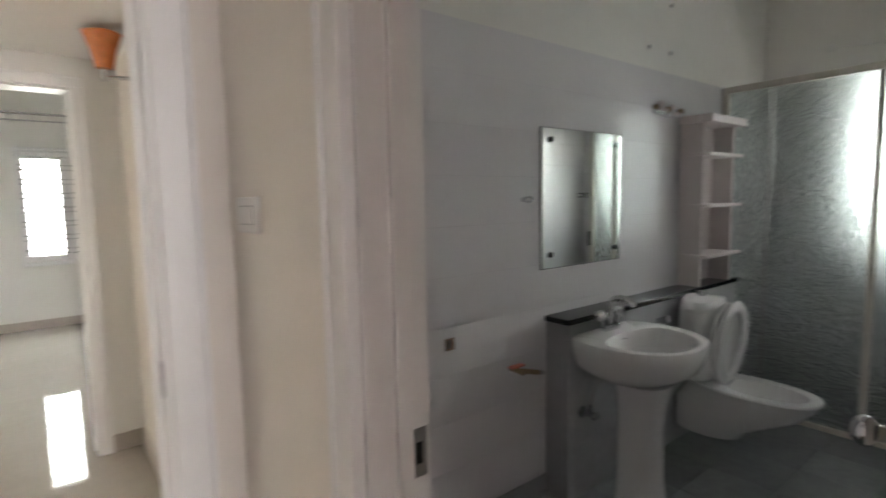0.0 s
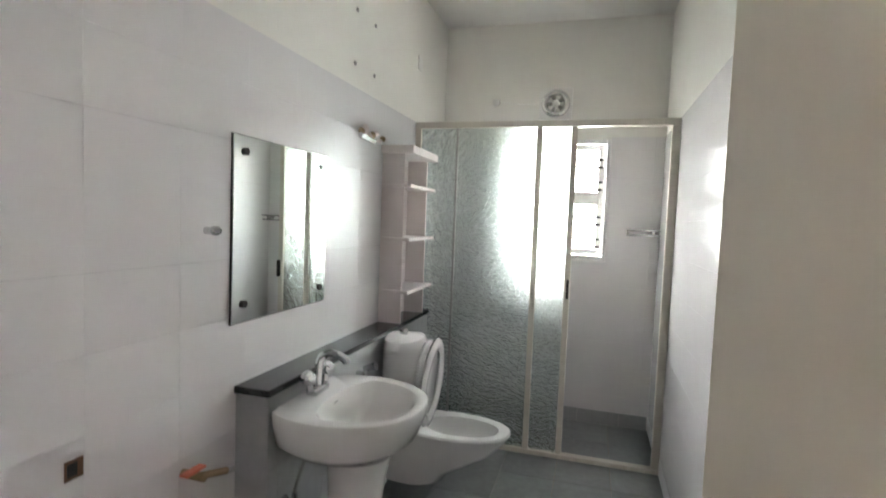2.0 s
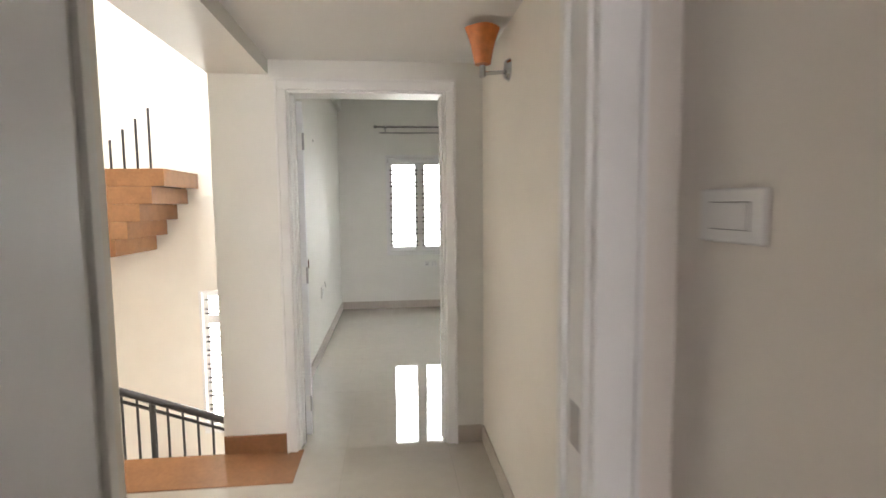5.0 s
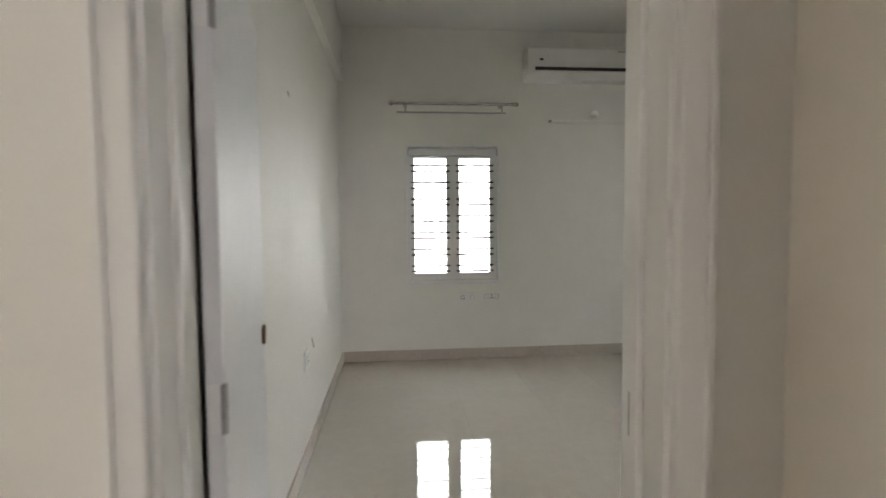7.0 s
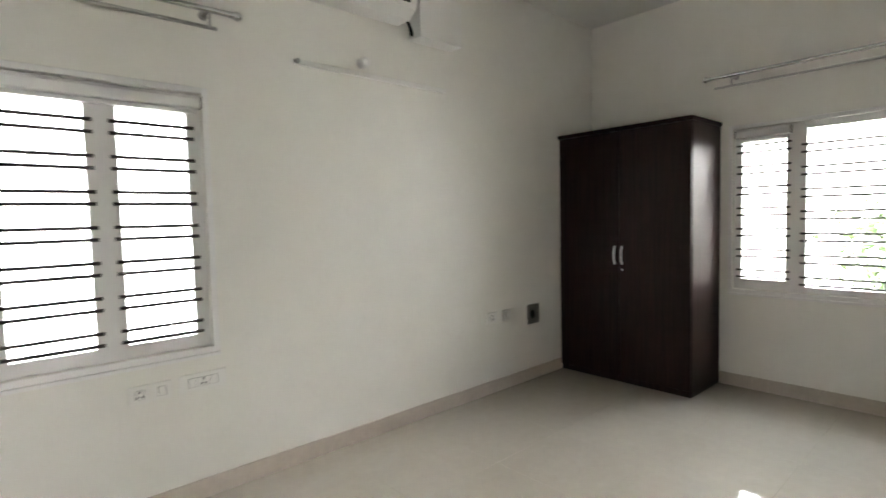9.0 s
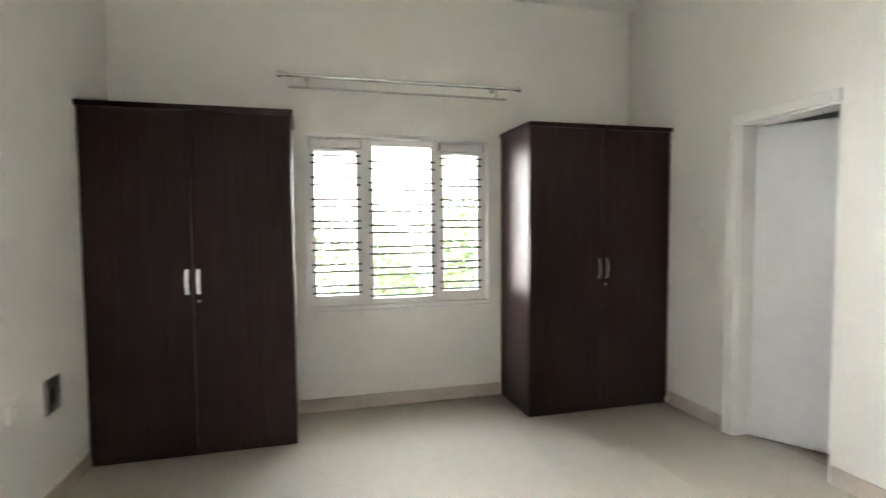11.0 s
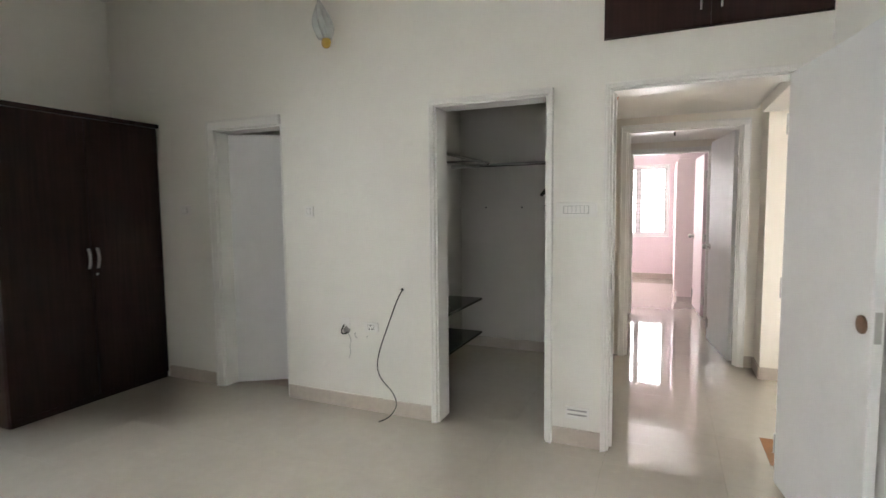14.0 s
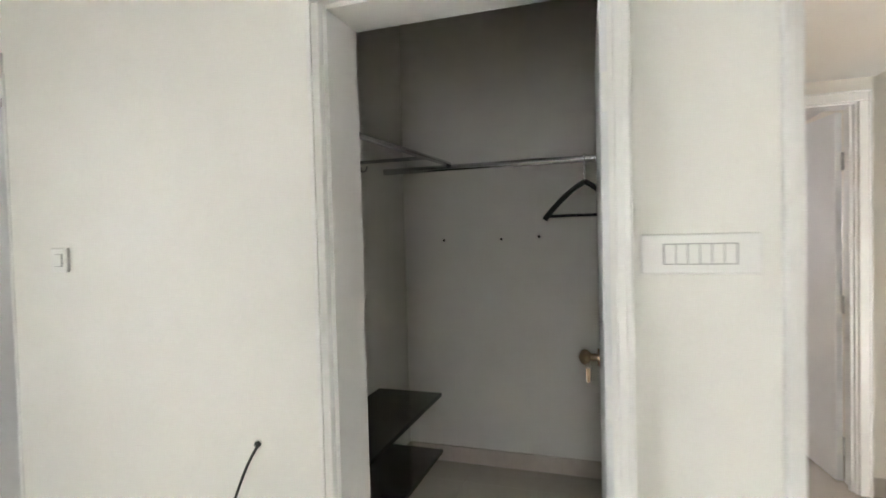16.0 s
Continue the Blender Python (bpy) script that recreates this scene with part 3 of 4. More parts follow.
def curtain_rod(a, b, out, label):
    """Double rail on brackets with ball ends; out points into the room."""
    a, b, out = Vector(a), Vector(b), Vector(out)
    t = thing("curtain_rod", tuple((a + b) / 2 - out * 0.1), label, "curtain rod", "curtain rods")
    d = (b - a).normalized()
    part("front_rod", rod(B(), a, b, 0.0145), CHROME, t, "", True)
    lo = Vector((0, 0, -0.075))
    part("rear_rod", rod(B(), a + d * 0.02 + lo - out * 0.03, b - d * 0.06 + lo - out * 0.03, 0.0095), STEEL, t, "", True)
    for e, s in ((a, -1), (b, 1)):
        part("finial", ball(rod(B(), e - d * 0.004, e + d * s * 0.02, 0.017), e + d * s * 0.035, 0.024), CHROME, t, "", True)
    for k in (0.09, 0.91):
        p = a.lerp(b, k)
        q = p - out * 0.10
        bm = rod(B(), p, q, 0.008)
        rod(bm, p + lo * 1.15, p, 0.007)
        rod(bm, q, q + out * 0.006, 0.022)
        part("bracket", bm, STEEL, t, "", True)
    return t


curtain_rod((-1.565, 3.87, 2.47), (-0.44, 3.87, 2.47), (0, -1, 0), "polished steel double curtain rod above the two-leaf window")
curtain_rod((2.95, 2.84, 2.47), (2.95, 1.10, 2.47), (-1, 0, 0), "polished steel double curtain rod above the wide window")

# air conditioner
t = thing("air_conditioner", (0.2, 3.97, 2.7), "white wall-mounted split air conditioner with open flap", "air conditioner")
prof = [(3.97, 2.70), (3.97, 3.0), (3.80, 3.0), (3.765, 2.97), (3.755, 2.80), (3.775, 2.745), (3.84, 2.70)]
part("housing", loft(B(), [[(x, y, z) for y, z in prof] for x in (-0.315, 0.70)]), PLASTIC, t)
part("air_slot", box(B(), -0.25, 0.645, 3.752, 3.80, 2.765, 2.80, 0.006), BLACK, t, "black air outlet slot")
part("flap", box(B(), -0.25, 0.645, 3.742, 3.757, 2.742, 2.764, 0.005), PLASTIC, t)
part("side_cap", box(B(), -0.318, -0.30, 3.775, 3.965, 2.72, 2.99, 0.006), PLASTIC, t)
part("badge", ball(B(), (-0.19, 3.752, 2.865), 0.02, 1.1, 0.2, 0.55), DARKROD, t, "small dark oval badge")
part("logo_bar", box(B(), 0.55, 0.62, 3.752, 3.757, 2.945, 2.953), GREYLINE, t)
t = thing("pipe_cover_box", (0.97, 3.97, 2.62), "white box beside the air conditioner", "box")
part("box_body", box(B(), 0.79, 1.17, 3.84, 3.969, 2.62, 2.925, 0.006), PLASTIC, t)
tube("drain_pipe", [(0.70, 3.92, 2.78), (0.75, 3.9, 2.70), (0.78, 3.92, 2.62), (0.80, 3.94, 2.70)], 0.011, BLACK, t)

# empty tube light batten
t = thing("tube_light", (0.5, 3.97, 2.33), "slim white tube light batten without its lamp", "lamp")
part("batten", box(B(), -0.06, 1.10, 3.945, 3.969, 2.315, 2.345, 0.004), PLASTIC, t)
part("lamp_holder", ball(rod(B(), (0.40, 3.969, 2.40), (0.40, 3.93, 2.40), 0.032, 16), (0.40, 3.925, 2.40), 0.03), PLASTIC, t, "round batten lamp holder", True)
part("end_cap", rod(B(), (-0.05, 3.945, 2.33), (-0.05, 3.925, 2.33), 0.014), STEEL, t, "", True)


def plate(name, axis, face, out, a0, a1, z0, z1, keys, label, cat, group="", holes=0):
    """A wall plate with rocker keys side by side, or with socket holes."""
    t = thing(name, (0, 0, 0), label, cat, group)

    def bx(p0, p1, d0, d1, q0, q1, bev):
        lo, hi = sorted((face + out * d0, face + out * d1))
        return box(B(), p0, p1, lo, hi, q0, q1, bev) if axis == "y" else box(B(), lo, hi, p0, p1, q0, q1, bev)
    part("cover", bx(a0, a1, 0, 0.011, z0, z1, 0.004), PLASTIC, t)
    w, h = a1 - a0, z1 - z0
    m0, m1 = a0 + w * 0.2, a1 - w * 0.2
    if w < 0.13:
        m0, m1 = a0 + w * 0.3, a1 - w * 0.3
    part("gap", bx(m0 - 0.002, m1 + 0.002, 0.011, 0.0115, z0 + h * 0.24, z1 - h * 0.24, 0), GREYLINE, t)
    for k in range(keys):
        q0 = m0 + (m1 - m0) * k / keys + 0.001
        q1 = m0 + (m1 - m0) * (k + 1) / keys - 0.001
        part("rocker", bx(q0, q1, 0.011, 0.0145, z0 + h * 0.26, z1 - h * 0.26, 0.001), PLASTIC, t)
    for k in range(holes):
        c = (m0 + m1) / 2 + (-0.011, 0.011, 0)[k]
        zz = (z0 + z1) / 2 + (-0.01, -0.01, 0.014)[k]
        part("socket_hole", bx(c - 0.004, c + 0.004, 0.0135, 0.0152, zz - 0.005, zz + 0.005, 0), BLACK, t)
    return t


sw = "switches and sockets"
plate("switch_plate", "y", 0, 1, -1.035, -0.803, 1.358, 1.444, 6, "white six-key switch plate between closet and entry door", "switch", sw)
plate("switch_plate", "y", 0, 1, 0.93, 1.005, 1.365, 1.445, 1, "white single switch plate on the cream wall", "switch", sw)
plate("switch_plate", "y", 0, 1, 2.15, 2.27, 1.376, 1.464, 2, "white two-key switch plate near the wardrobe", "switch", sw)
plate("switch_plate", "x", -0.88, -1, -2.435, -2.285, 1.358, 1.444, 1, "white switch plate beside the bathroom door", "switch", sw)
plate("socket", "y", 0, 1, 0.41, 0.525, 0.565, 0.632, 1, "white socket plate low on the wall", "socket", sw, 3)
plate("socket", "y", 3.97, -1, -0.967, -0.875, 0.565, 0.655, 1, "white socket plate under the window", "socket", sw, 3)
plate("switch_plate", "y", 3.97, -1, -0.868, -0.78, 0.565, 0.655, 1, "white switch plate under the window", "switch", sw)
plate("socket", "y", 3.97, -1, -0.748, -0.517, 0.568, 0.66, 4, "long white socket and switch plate under the window", "socket", sw, 3)
plate("socket", "y", 3.97, -1, 1.50, 1.62, 0.565, 0.655, 1, "white socket plate on the far wall", "socket", sw, 3)
plate("switch_plate", "y", 3.97, -1, 1.69, 1.79, 0.565, 0.655, 1, "white switch plate on the far wall", "switch", sw)
plate("socket", "x", -2.1, 1, 1.885, 2.02, 0.525, 0.64, 1, "white socket plate beside the open door", "socket", sw, 3)

t = thing("cable_outlet", (2.09, 3.97, 0.57), "open grey outlet box with a black hole", "outlet")
part("back_box", box(B(), 2.012, 2.163, 3.958, 3.969, 0.485, 0.657, 0.003), STEEL, t)
part("knockout", ball(B(), (2.07, 3.957, 0.57), 0.035, 1, 0.25, 1.1), BLACK, t, "round black hole", True)
part("screw", ball(B(), (2.135, 3.957, 0.575), 0.009, 1, 0.4, 1), CHROME, t, "", True)

t = thing("broken_outlet", (0.68, 0, 0.585), "broken white outlet with a loose wire", "outlet")
part("cover", box(B(), 0.642, 0.72, 0.0, 0.008, 0.575, 0.65, 0.002), PLASTIC, t)
part("hole_edge", ball(B(), (0.672, 0.004, 0.57), 0.034, 0.9, 0.15, 1.0), GREYLINE, t)
tube("wire", [(0.69, 0.008, 0.60), (0.70, 0.04, 0.56), (0.67, 0.045, 0.535), (0.655, 0.012, 0.55)], 0.005, BLACK, t)

t = thing("cable", (0.3, 0.0, 0.0), "thin black cable hanging out of the wall to the floor", "cable")
tube("cable_line", [(0.22, 0.0, 0.872), (0.235, 0.03, 0.84), (0.30, 0.045, 0.66), (0.385, 0.045, 0.45), (0.405, 0.05, 0.33), (0.36, 0.06, 0.25), (0.27, 0.07, 0.19), (0.225, 0.085, 0.11), (0.26, 0.11, 0.04), (0.31, 0.14, 0.008), (0.33, 0.16, 0.006)], 0.004, BLACK, t)
part("cable_tip", ball(B(), (0.218, 0.008, 0.876), 0.010), BLACK, t, "", True)

for pts in (((-2.0985, 2.16, 0.66), (-2.0985, 2.20, 0.63), (-2.0985, 2.235, 0.585)), ((-2.0985, 1.62, 2.02), (-2.0985, 1.65, 2.015), (-2.0985, 1.655, 2.00))):
    tagged(tube("wall_scratch", pts, 0.0025, GREYLINE), "thin grey scratch in the cream paint", "scratch", "scratches")
for pts in (((0.66, 0.001, 0.53), (0.63, 0.001, 0.49), (0.655, 0.001, 0.45), (0.64, 0.001, 0.40), (0.66, 0.001, 0.36)), ((0.60, 0.001, 0.55), (0.615, 0.001, 0.525), (0.59, 0.001, 0.51)), ((0.50, 0.001, 0.535), (0.505, 0.001, 0.53), (0.51, 0.001, 0.52))):
    tagged(tube("wall_scratch", pts, 0.002, GREYLINE), "thin scratch in the paint below the broken outlet", "scratch", "scratches")

t = thing("wall_vent", (-0.94, 0, 0.16), "small white louvred vent above the skirting", "vent")
part("vent_frame", box(B(), -1.006, -0.868, 0.0, 0.012, 0.163, 0.236, 0.003), PLASTIC, t)
for k in range(4):
    part("slat", box(B(), -0.992, -0.882, 0.012, 0.017, 0.176 + k * 0.013, 0.183 + k * 0.013, 0.001), GREYLINE if k % 2 else PLASTIC, t)

# moulded glass sconce on the south wall
t = thing("wall_sconce", (0.75, 0, 2.6), "leaf-shaped clear glass wall light with an amber bulb", "wall lamp")
rings = []
for i in range(11):
    f = i / 10
    z = 2.56 + 0.27 * f
    r = 0.085 * math.sin(math.pi * min(1, f * 0.86 + 0.14)) ** 0.8 * (1 - 0.62 * f) + 0.004
    rings.append([(0.755 + 0.05 * f - 0.02 + (r * (1 + 0.28 * math.cos(6 * a + 5 * f))) * math.cos(a) * 0.9, 0.075 + r * (1 + 0.28 * math.cos(6 * a + 5 * f)) * math.sin(a) * 0.7, z) for a in [2 * math.pi * k / 42 for k in range(42)]])
part("glass_shade", loft(B(), rings), CLEAR, t, "clear ribbed glass shade", True)
part("bulb", ball(B(), (0.728, 0.075, 2.535), 0.034, 1, 0.9, 1.1), AMBER, t, "amber glass bulb", True)
part("mount", rod(B(), (0.755, 0.0, 2.66), (0.755, 0.05, 2.66), 0.03, 16), BRASS, t, "", True)

# ---- closet ----
for z, nm in ((0.585, "upper"), (0.27, "lower")):
    t = thing("closet_shelf", (0.37, -0.9, z), "black granite shelf along the closet side", "shelf", "closet shelves")
    part("slab", box(B(), 0.16, 0.539, -1.45, -0.165, z - 0.02, z, 0.003), GRANITE, t)
    for y in (-1.3, -0.4):
        part("shelf_support", box(B(), 0.51, 0.539, y - 0.02, y + 0.02, z - 0.07, z - 0.02, 0.002), STEEL, t)
t = thing("closet_rod", (-0.1, -1.5, 1.88), "steel clothes rod across the closet", "clothes rod")
part("rail", rod(B(), (-0.758, -1.15, 1.775), (0.33, -1.15, 1.775), 0.015), CHROME, t, "", True)
part("end_socket", rod(B(), (-0.7595, -1.15, 1.775), (-0.74, -1.15, 1.775), 0.026), STEEL, t, "", True)
t = thing("closet_side_rod", (0.35, -0.8, 1.9), "steel rod along the closet side on brackets", "clothes rod")
part("rail", rod(B(), (0.175, -0.165, 1.835), (-0.01, -1.15, 1.792), 0.012), CHROME, t, "", True)
for y in (-0.35, -0.95):
    part("bracket", rod(B(), (0.206 + 0.188 * y, y, 1.842 + 0.044 * y), (0.5385, y, 1.842 + 0.044 * y), 0.008), STEEL, t, "", True)
t = thing("hook_rail", (0.53, -0.7, 1.8), "wall rail with a row of small steel hooks", "hook rail")
part("rail", box(B(), 0.527, 0.539, -1.30, -0.75, 1.80, 1.83, 0.002), STEEL, t)
for k in range(6):
    tube("hook", [(0.527, -1.27 + k * 0.1, 1.81), (0.49, -1.27 + k * 0.1, 1.79), (0.485, -1.27 + k * 0.1, 1.83)], 0.005, STEEL, t)
t = thing("coat_hanger", (-0.60, -1.15, 1.8), "black plastic coat hanger on the clothes rod", "hanger")
hx = -0.635
tube("hook", [(hx, -1.15, 1.66), (hx, -1.15, 1.74), (hx, -1.13, 1.76), (hx, -1.125, 1.785), (hx, -1.15, 1.80), (hx, -1.175, 1.785)], 0.004, CHROME, t)
for s in (-1, 1):
    tube("arm", [(hx, -1.15, 1.675), (hx + s * 0.06, -1.15 + s * 0.01, 1.64), (hx + s * 0.16, -1.15 + s * 0.02, 1.535), (hx + s * 0.175, -1.15 + s * 0.02, 1.51)], 0.013, BLACK, t)
tube("bar", [(hx - 0.165, -1.17, 1.525), (hx, -1.15, 1.53), (hx + 0.165, -1.13, 1.525)], 0.007, BLACK, t)
for x, z in ((0.27, 1.42), (-0.1, 1.42), (-0.33, 1.43)):
    tagged(part("wall_plug", ball(B(), (x, -1.898, z), 0.008, 1, 0.5, 1), BLACK, smooth=True), "small dark plug in the closet wall", "wall plug", "wall plugs")

# ---- hall things ----
t = thing("hall_lamp", (-0.88, -0.82, 2.02), "orange glass wall lamp on a chrome arm", "wall lamp")
part("rose", rod(B(), (-0.88, -0.82, 2.02), (-0.868 - 0.03, -0.82, 2.02), 0.05, 24, 0.04), CHROME, t, "", True)
part("arm", rod(rod(B(), (-0.89, -0.82, 2.01), (-1.0, -0.82, 2.0), 0.009), (-1.0, -0.82, 1.985), (-1.0, -0.82, 2.045), 0.014), CHROME, t, "", True)
rings = []
for i, (r, z) in enumerate(((0.035, 2.04), (0.04, 2.07), (0.05, 2.12), (0.066, 2.17), (0.075, 2.195), (0.068, 2.193), (0.044, 2.12), (0.03, 2.06))):
    rings.append([(-1.0 + r * math.cos(a) * (1 + 0.05 * math.cos(4 * a)), -0.82 + r * math.sin(a) * (1 + 0.05 * math.cos(4 * a)), z) for a in [2 * math.pi * k / 32 for k in range(32)]])
part("shade", loft(B(), rings), ORANGE, t, "orange flared glass shade", True)
tagged(part("ceiling_hook", rod(B(), (-1.45, -2.135, 2.05), (-1.45, -2.135, 2.086), 0.008), DARKROD), "small dark hook in the door head", "hook")

tagged(part("door_tape", box(B(), -1.97, -1.06, -2.0495, -2.048, 2.104, 2.112), TAPE), "strip of purple tape along the door head", "tape")
tagged(part("strike_hole", box(B(), -0.79, -0.775, -2.9003, -2.8997, 0.965, 1.005), BLACK), "dark latch hole in the steel strike plate", "latch hole")

# stairs seen past the hall
t = thing("upper_stairs", (-3.6, 2.5, 0.6), "brown granite steps of the flight going up", "stairs")
for k in range(5):
    part("step", box(B(), -4.6, -3.58 - 0.12 * k, 2.1, 2.99, 1.80 - 0.17 * k - 0.168, 1.80 - 0.17 * k, 0.004), BROWN, t)
part("soffit", box(B(), -5.98, -4.6, 2.1, 2.99, 0.72, 1.80), YELLOW, t)
for k in range(5):
    part("baluster", rod(B(), (-3.7 - 0.12 * k, 2.12, 1.78 - 0.17 * k), (-3.7 - 0.12 * k, 2.12, 2.37 - 0.1 * k), 0.012, 8), DARKROD, t)
t = thing("stair_railing", (-3.0, 0.5, -0.9), "black iron railing with a dark handrail beside the stairs", "railing")
part("handrail", rod(B(), (-3.6, 0.55, 0.26), (-2.58, 0.55, -0.10), 0.026), DARKROD, t, "", True)
part("lower_rail", rod(B(), (-3.6, 0.55, 0.19), (-2.58, 0.55, -0.17), 0.012), DARKROD, t, "", True)
for k in range(10):
    x = -3.5 + k * 0.1
    zt = 0.26 - (x + 3.6) * 0.353
    part("baluster", rod(B(), (x, 0.55, -1.05), (x, 0.55, zt - 0.02), 0.022 if k in (4, 9) else 0.009, 8), DARKROD, t)
tagged(part("stair_flight", box(B(), -3.7, -2.39, 0.1, 0.6, -1.25, -1.05), BROWN), "brown granite landing of the lower stairs", "stairs")

# ---- bathroom things ----
t = thing("ledge", (1.4, -2.1, 0), "grey clad ledge behind basin and toilet with a black granite top", "ledge")
part("ledge_body", box(B(), 0.556, 2.30, -2.176, -2.043, 0, 0.85, 0.002), GREYTILE, t)
part("granite_top", box(B(), 0.545, 2.305, -2.19, -2.0435, 0.85, 0.876, 0.005), GRANITE, t, "polished black granite top")

t = thing("mirror", (0.83, -2.05, 1.1), "rectangular frameless mirror fixed with four dark studs", "mirror")
part("mirror_glass", box(B(), 0.517, 1.137, -2.058, -2.052, 1.098, 1.742, 0.001), MIRROR, t)
part("backing", box(B(), 0.514, 1.140, -2.052, -2.046, 1.094, 1.745), BLACK, t)
for x, z in ((0.575, 1.16), (0.575, 1.69), (1.09, 1.16), (1.09, 1.69)):
    part("stud", rod(B(), (x, -2.058, z), (x, -2.066, z), 0.013, 16), DARKROD, t, "", True)


def oval(cx, cy, ax, front, back, z, n=40, flat=None, square=0.85):
    pts = []
    for k in range(n):
        a = 2 * math.pi * k / n
        s = math.sin(a)
        y = cy + (front if s < 0 else back) * s
        if flat is not None:
            y = min(y, flat)
        pts.append((cx + ax * math.copysign(abs(math.cos(a)) ** (0.85 if s <= 0 else square), math.cos(a)), y, z))
    return pts


t = thing("washbasin", (0.79, -2.4, 0), "white ceramic pedestal washbasin below the mirror", "washbasin")
cx, cy, bk = 0.785, -2.37, -2.192
rings = [oval(cx, cy, 0.10, 0.10, 0.12, 0.60, flat=bk, square=0.4), oval(cx, cy, 0.20, 0.19, 0.17, 0.632, flat=bk, square=0.4), oval(cx, cy, 0.258, 0.262, 0.21, 0.68, flat=bk, square=0.4), oval(cx, cy, 0.272, 0.29, 0.22, 0.75, flat=bk, square=0.4),
         oval(cx, cy, 0.278, 0.298, 0.22, 0.79, flat=bk, square=0.4), oval(cx, cy, 0.274, 0.294, 0.22, 0.80, flat=bk, square=0.4), oval(cx, cy, 0.262, 0.282, 0.21, 0.805, flat=bk, square=0.4), oval(cx, cy - 0.02, 0.222, 0.235, 0.085, 0.80),
         oval(cx, cy - 0.02, 0.212, 0.222, 0.075, 0.785), oval(cx, cy - 0.02, 0.17, 0.18, 0.055, 0.715), oval(cx, cy - 0.02, 0.08, 0.09, 0.03, 0.672), oval(cx, cy - 0.02, 0.02, 0.02, 0.02, 0.668)]
part("bowl", loft(B(), rings), CERAMIC, t, "", True)
part("pedestal", loft(B(), [oval(cx - 0.035, -2.425, a, f, 0.10, z, 32, flat=bk) for a, f, z in ((0.112, 0.125, 0), (0.108, 0.118, 0.03), (0.088, 0.10, 0.2), (0.083, 0.095, 0.42), (0.10, 0.11, 0.53), (0.125, 0.13, 0.62))]), CERAMIC, t, "", True)
part("overflow_slot", box(B(), cx - 0.022, cx + 0.022, -2.318, -2.304, 0.765, 0.779, 0.003), BLACK, t)
part("drain", rod(B(), (cx, -2.38, 0.667), (cx, -2.38, 0.672), 0.02, 16), CHROME, t, "", True)

t = thing("faucet", (cx, -2.235, 0.8), "chrome two-handle basin mixer tap", "tap")
part("base", box(B(), cx - 0.055, cx + 0.055, -2.262, -2.215, 0.803, 0.835, 0.01), CHROME, t, "", True)
tube("spout", [(cx, -2.238, 0.82), (cx, -2.238, 0.90), (cx, -2.25, 0.95), (cx, -2.30, 0.965), (cx, -2.355, 0.945), (cx, -2.36, 0.93)], 0.016, CHROME, t)
for s in (-1, 1):
    part("tap_handle", ball(rod(B(), (cx + s * 0.05, -2.238, 0.83), (cx + s * 0.065, -2.238, 0.865), 0.012), (cx + s * 0.07, -2.238, 0.88), 0.03, 1, 1, 0.9), CHROME, t, "round chrome handle", True)

t = thing("toilet", (1.62, -2.5, 0), "white ceramic wall-hung toilet with its seat lid raised", "toilet")
tx, ty = 1.62, -2.55
rings = [oval(tx, -2.36, 0.125, 0.13, 0.17, 0.11, flat=-2.178, square=0.4), oval(tx, -2.36, 0.15, 0.165, 0.18, 0.122, flat=-2.178, square=0.4), oval(tx, -2.37, 0.16, 0.19, 0.19, 0.17, flat=-2.178, square=0.4), oval(tx, -2.40, 0.165, 0.235, 0.22, 0.21, flat=-2.178, square=0.4), oval(tx, -2.47, 0.17, 0.31, 0.3, 0.29, flat=-2.178, square=0.5),
         oval(tx, ty, 0.178, 0.305, 0.33, 0.37, flat=-2.21), oval(tx, ty, 0.185, 0.318, 0.34, 0.395, flat=-2.21), oval(tx, ty, 0.178, 0.312, 0.34, 0.405, flat=-2.21), oval(tx, ty - 0.04, 0.125, 0.215, 0.17, 0.402),
         oval(tx, ty - 0.04, 0.118, 0.20, 0.16, 0.37), oval(tx, ty - 0.02, 0.08, 0.12, 0.10, 0.25), oval(tx, ty, 0.04, 0.05, 0.05, 0.2)]
part("bowl", loft(B(), rings), CERAMIC, t, "", True)
part("cistern", loft(B(), [oval(tx, -2.285, a, f, 0.1, z, 36, flat=-2.192) for a, f, z in ((0.14, 0.085, 0.405), (0.175, 0.10, 0.46), (0.19, 0.105, 0.62), (0.188, 0.105, 0.75), (0.18, 0.10, 0.79))]), CERAMIC, t, "", True)
lid = part("cistern_lid", loft(B(), [oval(tx, -2.285, a, f, 0.1, z, 36, flat=-2.192) for a, f, z in ((0.186, 0.106, 0.791), (0.186, 0.106, 0.81), (0.155, 0.09, 0.845), (0.06, 0.05, 0.86))]), CERAMIC, t, "", True)
part("flush_button", rod(B(), (tx, -2.27, 0.85), (tx, -2.27, 0.885), 0.022, 16), CHROME, lid, "chrome flush button", True)
rings = []
for k in range(40):
    a = 2 * math.pi * k / 40
    c = Vector((tx + 0.152 * math.cos(a), -2.44 - 0.03 * math.sin(a) * 0.6, 0.615 + 0.205 * math.sin(a)))
    n = Vector((math.cos(a), 0, math.sin(a)))
    rings.append([tuple(c + n * 0.034 * math.cos(b) + Vector((0, 0.016 * math.sin(b), 0))) for b in [2 * math.pi * j / 8 for j in range(8)]])
rings.append(rings[0])
part("seat", loft(B(), rings, cap=False), CERAMIC, t, "white plastic seat ring standing upright", True)
part("seat_hinge", rod(B(), (tx - 0.07, -2.425, 0.415), (tx + 0.07, -2.425, 0.415), 0.013), PLASTIC, t, "", True)
